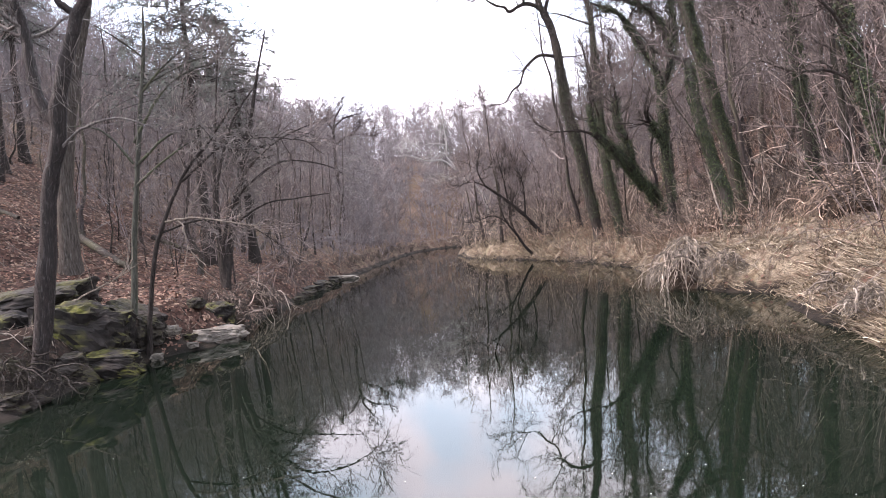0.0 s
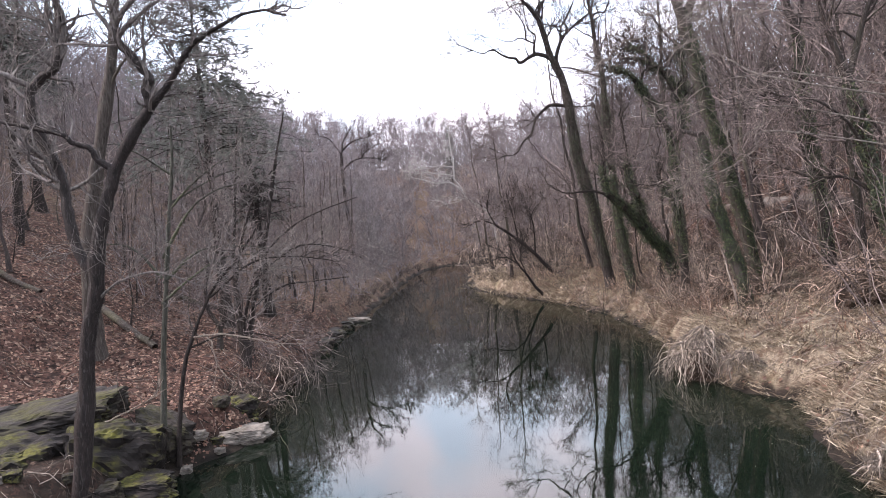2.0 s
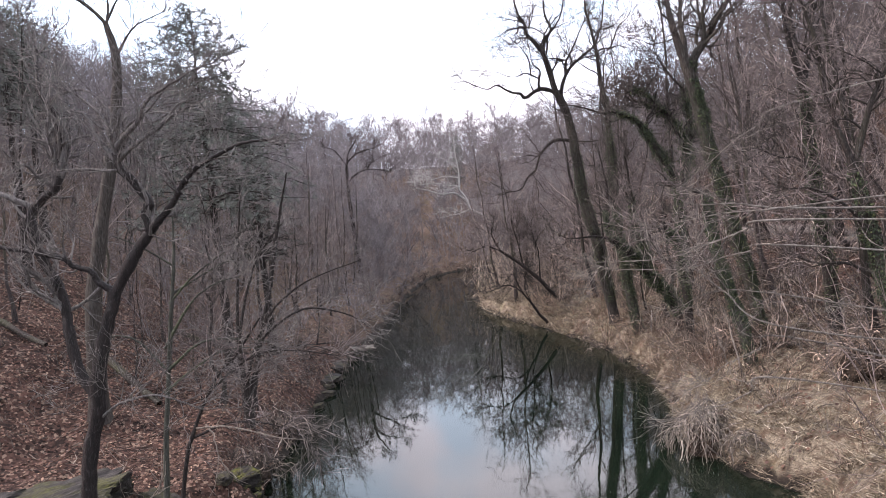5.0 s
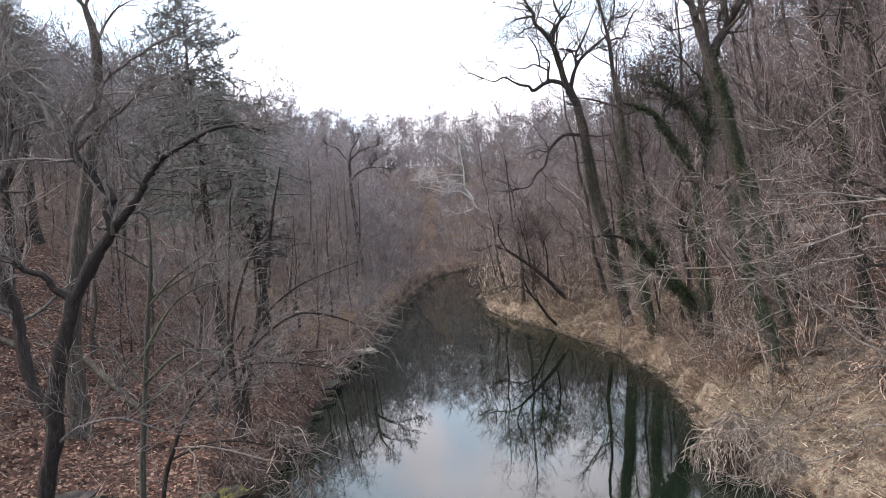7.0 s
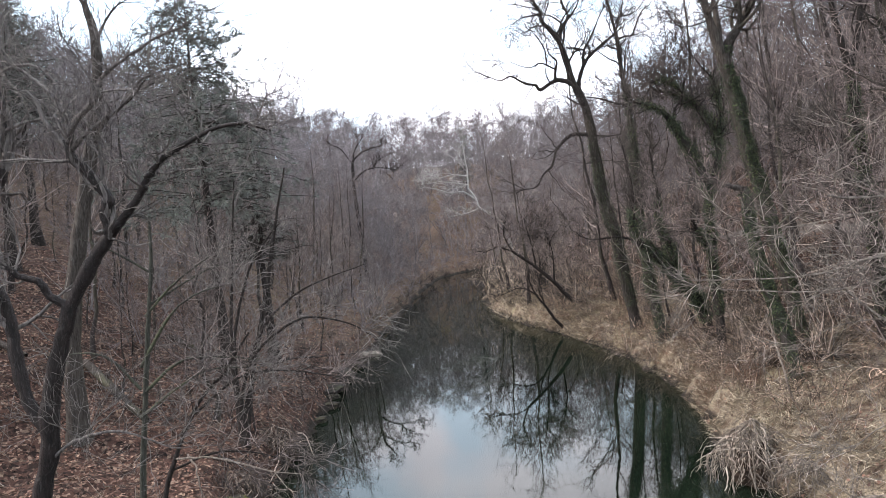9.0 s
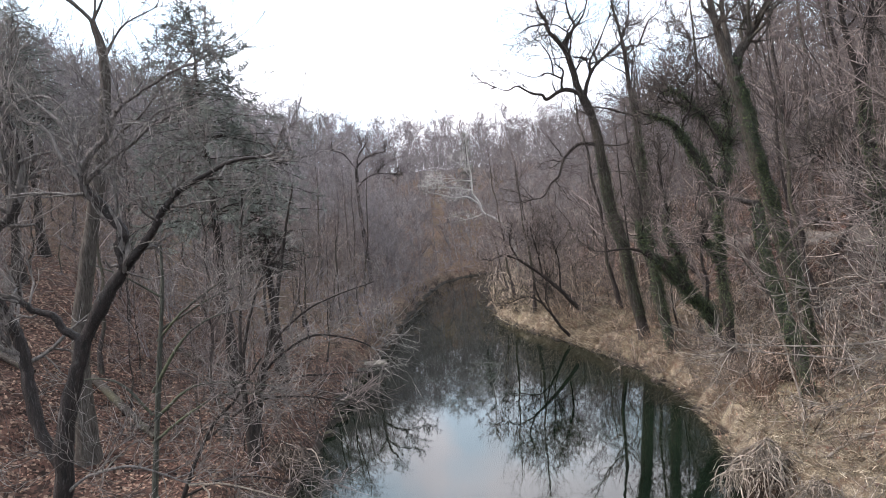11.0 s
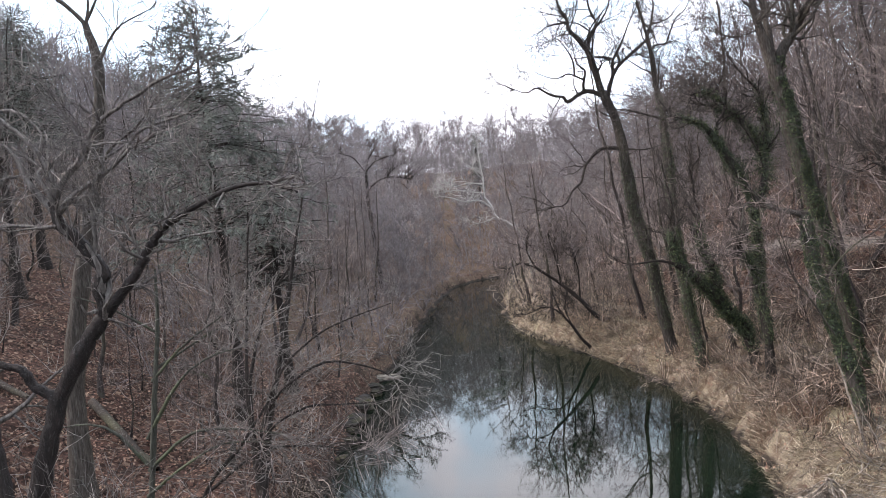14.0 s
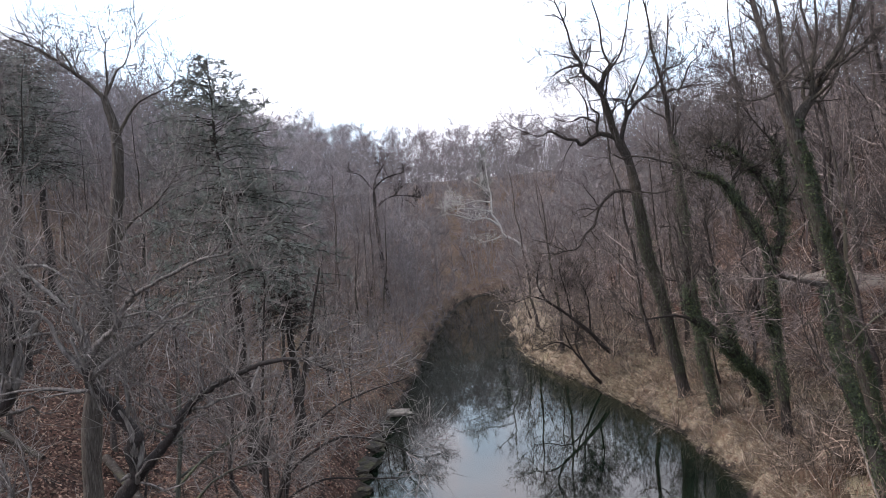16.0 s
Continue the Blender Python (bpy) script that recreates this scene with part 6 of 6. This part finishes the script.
def brush_pile(place, r, h, count, seed, label, fall=1.0, wood=None, mound=False, stout=1.0, bend=0.38):
    """Thin dead vines that spring from a mound and hang down all round."""
    gen = np.random.default_rng(seed)
    root = rooted("brush_pile", place, label, "brush pile")
    az = gen.random(count) * 6.283
    rad = gen.random(count)
    start = np.stack([np.cos(az) * r * rad, np.sin(az) * r * rad, h * (1.05 - 0.8 * rad ** 1.5) * (0.5 + 0.5 * gen.random(count))], 1)
    az2 = az + gen.normal(size=count) * 1.1
    d = np.stack([np.cos(az2), np.sin(az2), gen.normal(size=count) * 0.5], 1)
    pts = [start]
    ln = (0.3 + 0.9 * gen.random(count) ** 2) * h
    for i in range(6):
        d = unit(d + np.array([0, 0, -0.26 * fall]) + gen.normal(size=(count, 3)) * bend)
        nxt = pts[-1] + d * (ln / 6)[:, None]
        nxt[:, 2] = np.maximum(nxt[:, 2], -place[2] - 0.02)
        pts.append(nxt)
    p = np.stack(pts, 1)
    rr = stout * (0.006 + 0.020 * gen.random(count) ** 3)[:, None] * np.linspace(1, 0.4, 7)[None]
    tw, q = sprout(gen, p, rr, count, (0.2, 1.0), (20, 70), (0.1, 0.4), -0.2, 0.3, 3, 0.6, 0.003, 0.2)
    v, f = tubes([(p, rr, 4), (tw, q, 3)])
    # Dark core put in where the inside of the heap lies in shade.
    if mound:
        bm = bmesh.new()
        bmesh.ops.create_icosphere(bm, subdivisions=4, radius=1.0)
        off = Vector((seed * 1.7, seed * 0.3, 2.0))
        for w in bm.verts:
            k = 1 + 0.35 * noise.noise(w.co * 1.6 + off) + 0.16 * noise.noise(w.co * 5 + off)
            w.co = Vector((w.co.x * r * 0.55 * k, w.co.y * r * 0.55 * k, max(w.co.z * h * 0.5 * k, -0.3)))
        part("root_mass", bm, SHADE_SOIL, root, "dark earthy core that gives the pile its shaded inside")
    link_mesh("tangle", v, f, wood or BARK_BLEACHED, root)
    return root


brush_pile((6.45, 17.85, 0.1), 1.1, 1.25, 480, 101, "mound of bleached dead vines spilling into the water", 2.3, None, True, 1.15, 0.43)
brush_pile((6.8, 16.3, 0.5), 0.5, 0.5, 160, 102, "low heap of bleached dead vines on the bank")
brush_pile((6.6, 11.4, 0.3), 0.4, 0.45, 130, 103, "bleached roots hanging over the bank edge")
brush_pile((6.1, 9.7, 0.3), 0.4, 0.45, 130, 104, "bleached roots hanging over the bank edge")
brush_pile((-7.1, 10.6, 0.1), 0.9, 0.8, 170, 105, "grey dead twigs heaped at the foot of a forked tree", 1.0, BARK_DEAD)
# The dark cores here are root-held earth and the undercut's shade together.
brush_pile((-6.3, 18.5, 0.15), 1.0, 1.0, 230, 106, "dead roots hanging from the undercut bank, its shaded hollow filled with dark earth", 1.0, BARK_SHRUB, True)
brush_pile((-6.5, 22.4, 0.15), 1.1, 1.1, 230, 110, "dead roots hanging from the undercut bank, its shaded hollow filled with dark earth", 1.0, BARK_SHRUB, True)

# A dark core in each paints the shaded hollow beneath the brambles.
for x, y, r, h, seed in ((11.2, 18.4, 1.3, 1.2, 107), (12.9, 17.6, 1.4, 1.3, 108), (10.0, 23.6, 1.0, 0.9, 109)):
    brush_pile((x, y, at(x, y)), r, h, 420, seed, "thicket of dead brambles under the trees, its shaded hollow a dark core", 0.7, BARK_BRAMBLE, True)

# ---- loose litter and grass ----
def normals_at(x, y):
    e = 0.15
    return unit(np.stack([ground(x - e, y) - ground(x + e, y), ground(x, y - e) - ground(x, y + e), np.full(len(x), 2 * e)], 1))


def litter(name, x0, x1, y0, y1, count, right, dmax, size, material, label, category, lift=0.02):
    x, y = rng.uniform(x0, x1, count * 4), y0 + (y1 - y0) * rng.random(count * 4) ** 1.5
    d = shore(x, y)
    ok_ = (is_right(x, y) == right) & (d > 0.15) & (d < dmax) & (right | (y > 14.4) | (d > 5.5))
    x, y = x[ok_][:count], y[ok_][:count]
    c = np.stack([x, y, ground(x, y) + lift], 1)
    v_, t_ = kites(c, unit(normals_at(x, y) + rng.normal(size=(len(x), 3)) * 0.35), size, rng, 0.2)
    tagged(link_mesh(name, v_, np.zeros((0, 4), int), material, None, "", True, t_), label, category, kind="stuff")


litter("fallen_leaves", -30, -5.5, 9, 46, 60000, False, 22, (0.05, 0.105), DEAD_LEAF, "reddish-brown fallen leaves covering the slope", "leaves")
litter("leaves_on_straw", 5, 20, 7, 48, 9000, True, 14, (0.06, 0.12), DEAD_LEAF, "brown fallen leaves in the dead grass", "leaves")


def blades(name, x0, x1, y0, y1, count, dlo, dhi, length, flat, width, material, label, category, patchy=1.0):
    """Narrow three-cornered blades, leaning at random; flat is how far they lie down."""
    x, y = rng.uniform(x0, x1, count * 5), y0 + (y1 - y0) * rng.random(count * 5) ** 1.5
    d = shore(x, y)
    ok_ = is_right(x, y) & (d > dlo) & (d < dhi) & (waves(x, y, 21, 2.3, 3) * patchy + rng.normal(size=len(x)) * 0.25 > 0.0)
    x, y = x[ok_][:count], y[ok_][:count]
    n = len(x)
    c = np.stack([x, y, ground(x, y) - 0.01], 1)
    az = rng.random(n) * 6.283
    w = unit(np.stack([np.cos(az) * flat - 0.35 * flat, np.sin(az) * flat, np.full(n, 1.0)], 1))
    ln = (length[0] + (length[1] - length[0]) * rng.random(n))[:, None]
    sd_ = unit(np.cross(w, rng.normal(size=(n, 3)))) * width
    k1 = c + w * ln * 0.55
    tip = k1 + unit(w * 0.7 + rng.normal(size=(n, 3)) * 0.35 - np.array([0, 0, 0.35])) * ln * 0.5
    v_ = np.stack([c - sd_, c + sd_, k1 + sd_ * 0.7, k1 - sd_ * 0.7, tip], 1).reshape(-1, 3)
    i = np.arange(n)[:, None] * 5
    q_ = i + np.array([[0, 1, 2, 3]])
    t_ = i + np.array([[3, 2, 4]])
    tagged(link_mesh(name, v_, q_, material, None, "", True, t_), label, category, kind="stuff")


blades("dead_grass", 4.5, 19, 6.5, 60, 56000, 0.05, 9.5, (0.15, 0.45), 1.7, 0.009, STRAW, "matted tan dead grass on the bank", "grass")
blades("dead_grass", 4.5, 13, 6.5, 40, 26000, 0.0, 2.2, (0.14, 0.42), 1.5, 0.008, STRAW, "dead grass hanging over the edge of the bank", "grass", 0.25)
blades("dead_grass", 1.5, 12, 37, 56, 12000, 0.0, 3.5, (0.2, 0.6), 1.2, 0.012, STRAW, "rank dead grass on the point at the bend", "grass", 0.3)
blades("weed_stalks", 4.5, 14, 22, 46, 5200, 0.2, 4.0, (0.25, 0.85), 0.35, 0.005, BARK_WEED, "thin reddish-brown dead weed stalks along the water", "weeds")

blades("weed_stalks", 5, 13, 8, 24, 700, 1.0, 6.5, (0.4, 1.1), 0.4, 0.005, BARK_WEED, "thin reddish-brown dead weed stalks on the bank", "weeds")

fn = 520
flx, fly = rng.uniform(-6, 6, fn * 2), 3 + 22 * rng.random(fn * 2) ** 1.3
wet_ok = (shore(flx, fly) < -0.3) & ((flx > 0.5) | (rng.random(fn * 2) < 0.25))
flx, fly = flx[wet_ok][:fn], fly[wet_ok][:fn]
v, tr3 = kites(np.stack([flx, fly, np.full(len(flx), 0.006)], 1), np.tile(np.array([[0, 0, 1.0]]), (len(flx), 1)), (0.007, 0.018), rng, 0.1)
tagged(link_mesh("floating_fluff", v, np.zeros((0, 4), int), FLUFF, None, "", True, tr3), "pale specks of fluff floating on the river", "fluff", kind="stuff")


def sticks(name, x0, x1, y0, y1, count, right, dmax, label):
    """Thin fallen twigs lying about on the ground."""
    x, y = rng.uniform(x0, x1, count * 4), y0 + (y1 - y0) * rng.random(count * 4) ** 1.4
    dd = shore(x, y)
    ok_ = (is_right(x, y) == right) & (dd > 0.4) & (dd < dmax)
    x, y = x[ok_][:count], y[ok_][:count]
    az, ln = rng.random(len(x)) * 6.283, 0.2 + 0.7 * rng.random(len(x)) ** 2
    pts = []
    for t in (-0.5, 0.0, 0.5):
        ax, ay = x + np.cos(az + t * 0.5) * ln * t, y + np.sin(az + t * 0.5) * ln * t
        pts.append(np.stack([ax, ay, ground(ax, ay) + 0.02 + 0.10 * rng.random(len(x)) * (t + 0.5)], 1))
    p = np.stack(pts, 1)
    r = (0.004 + 0.010 * rng.random(len(x)) ** 3)[:, None] * np.array([[1.0, 0.8, 0.5]])
    v_, f_ = tubes([(p, r, 3)])
    tagged(link_mesh(name, v_, f_, BARK_BLEACHED), label, "twigs", kind="stuff")


sticks("fallen_twigs", 5, 18, 7, 45, 9000, True, 12, "pale dead twigs strewn over the grassy bank")
sticks("fallen_twigs", -26, -5, 8.5, 45, 4500, False, 20, "dead twigs strewn over the leaf litter")
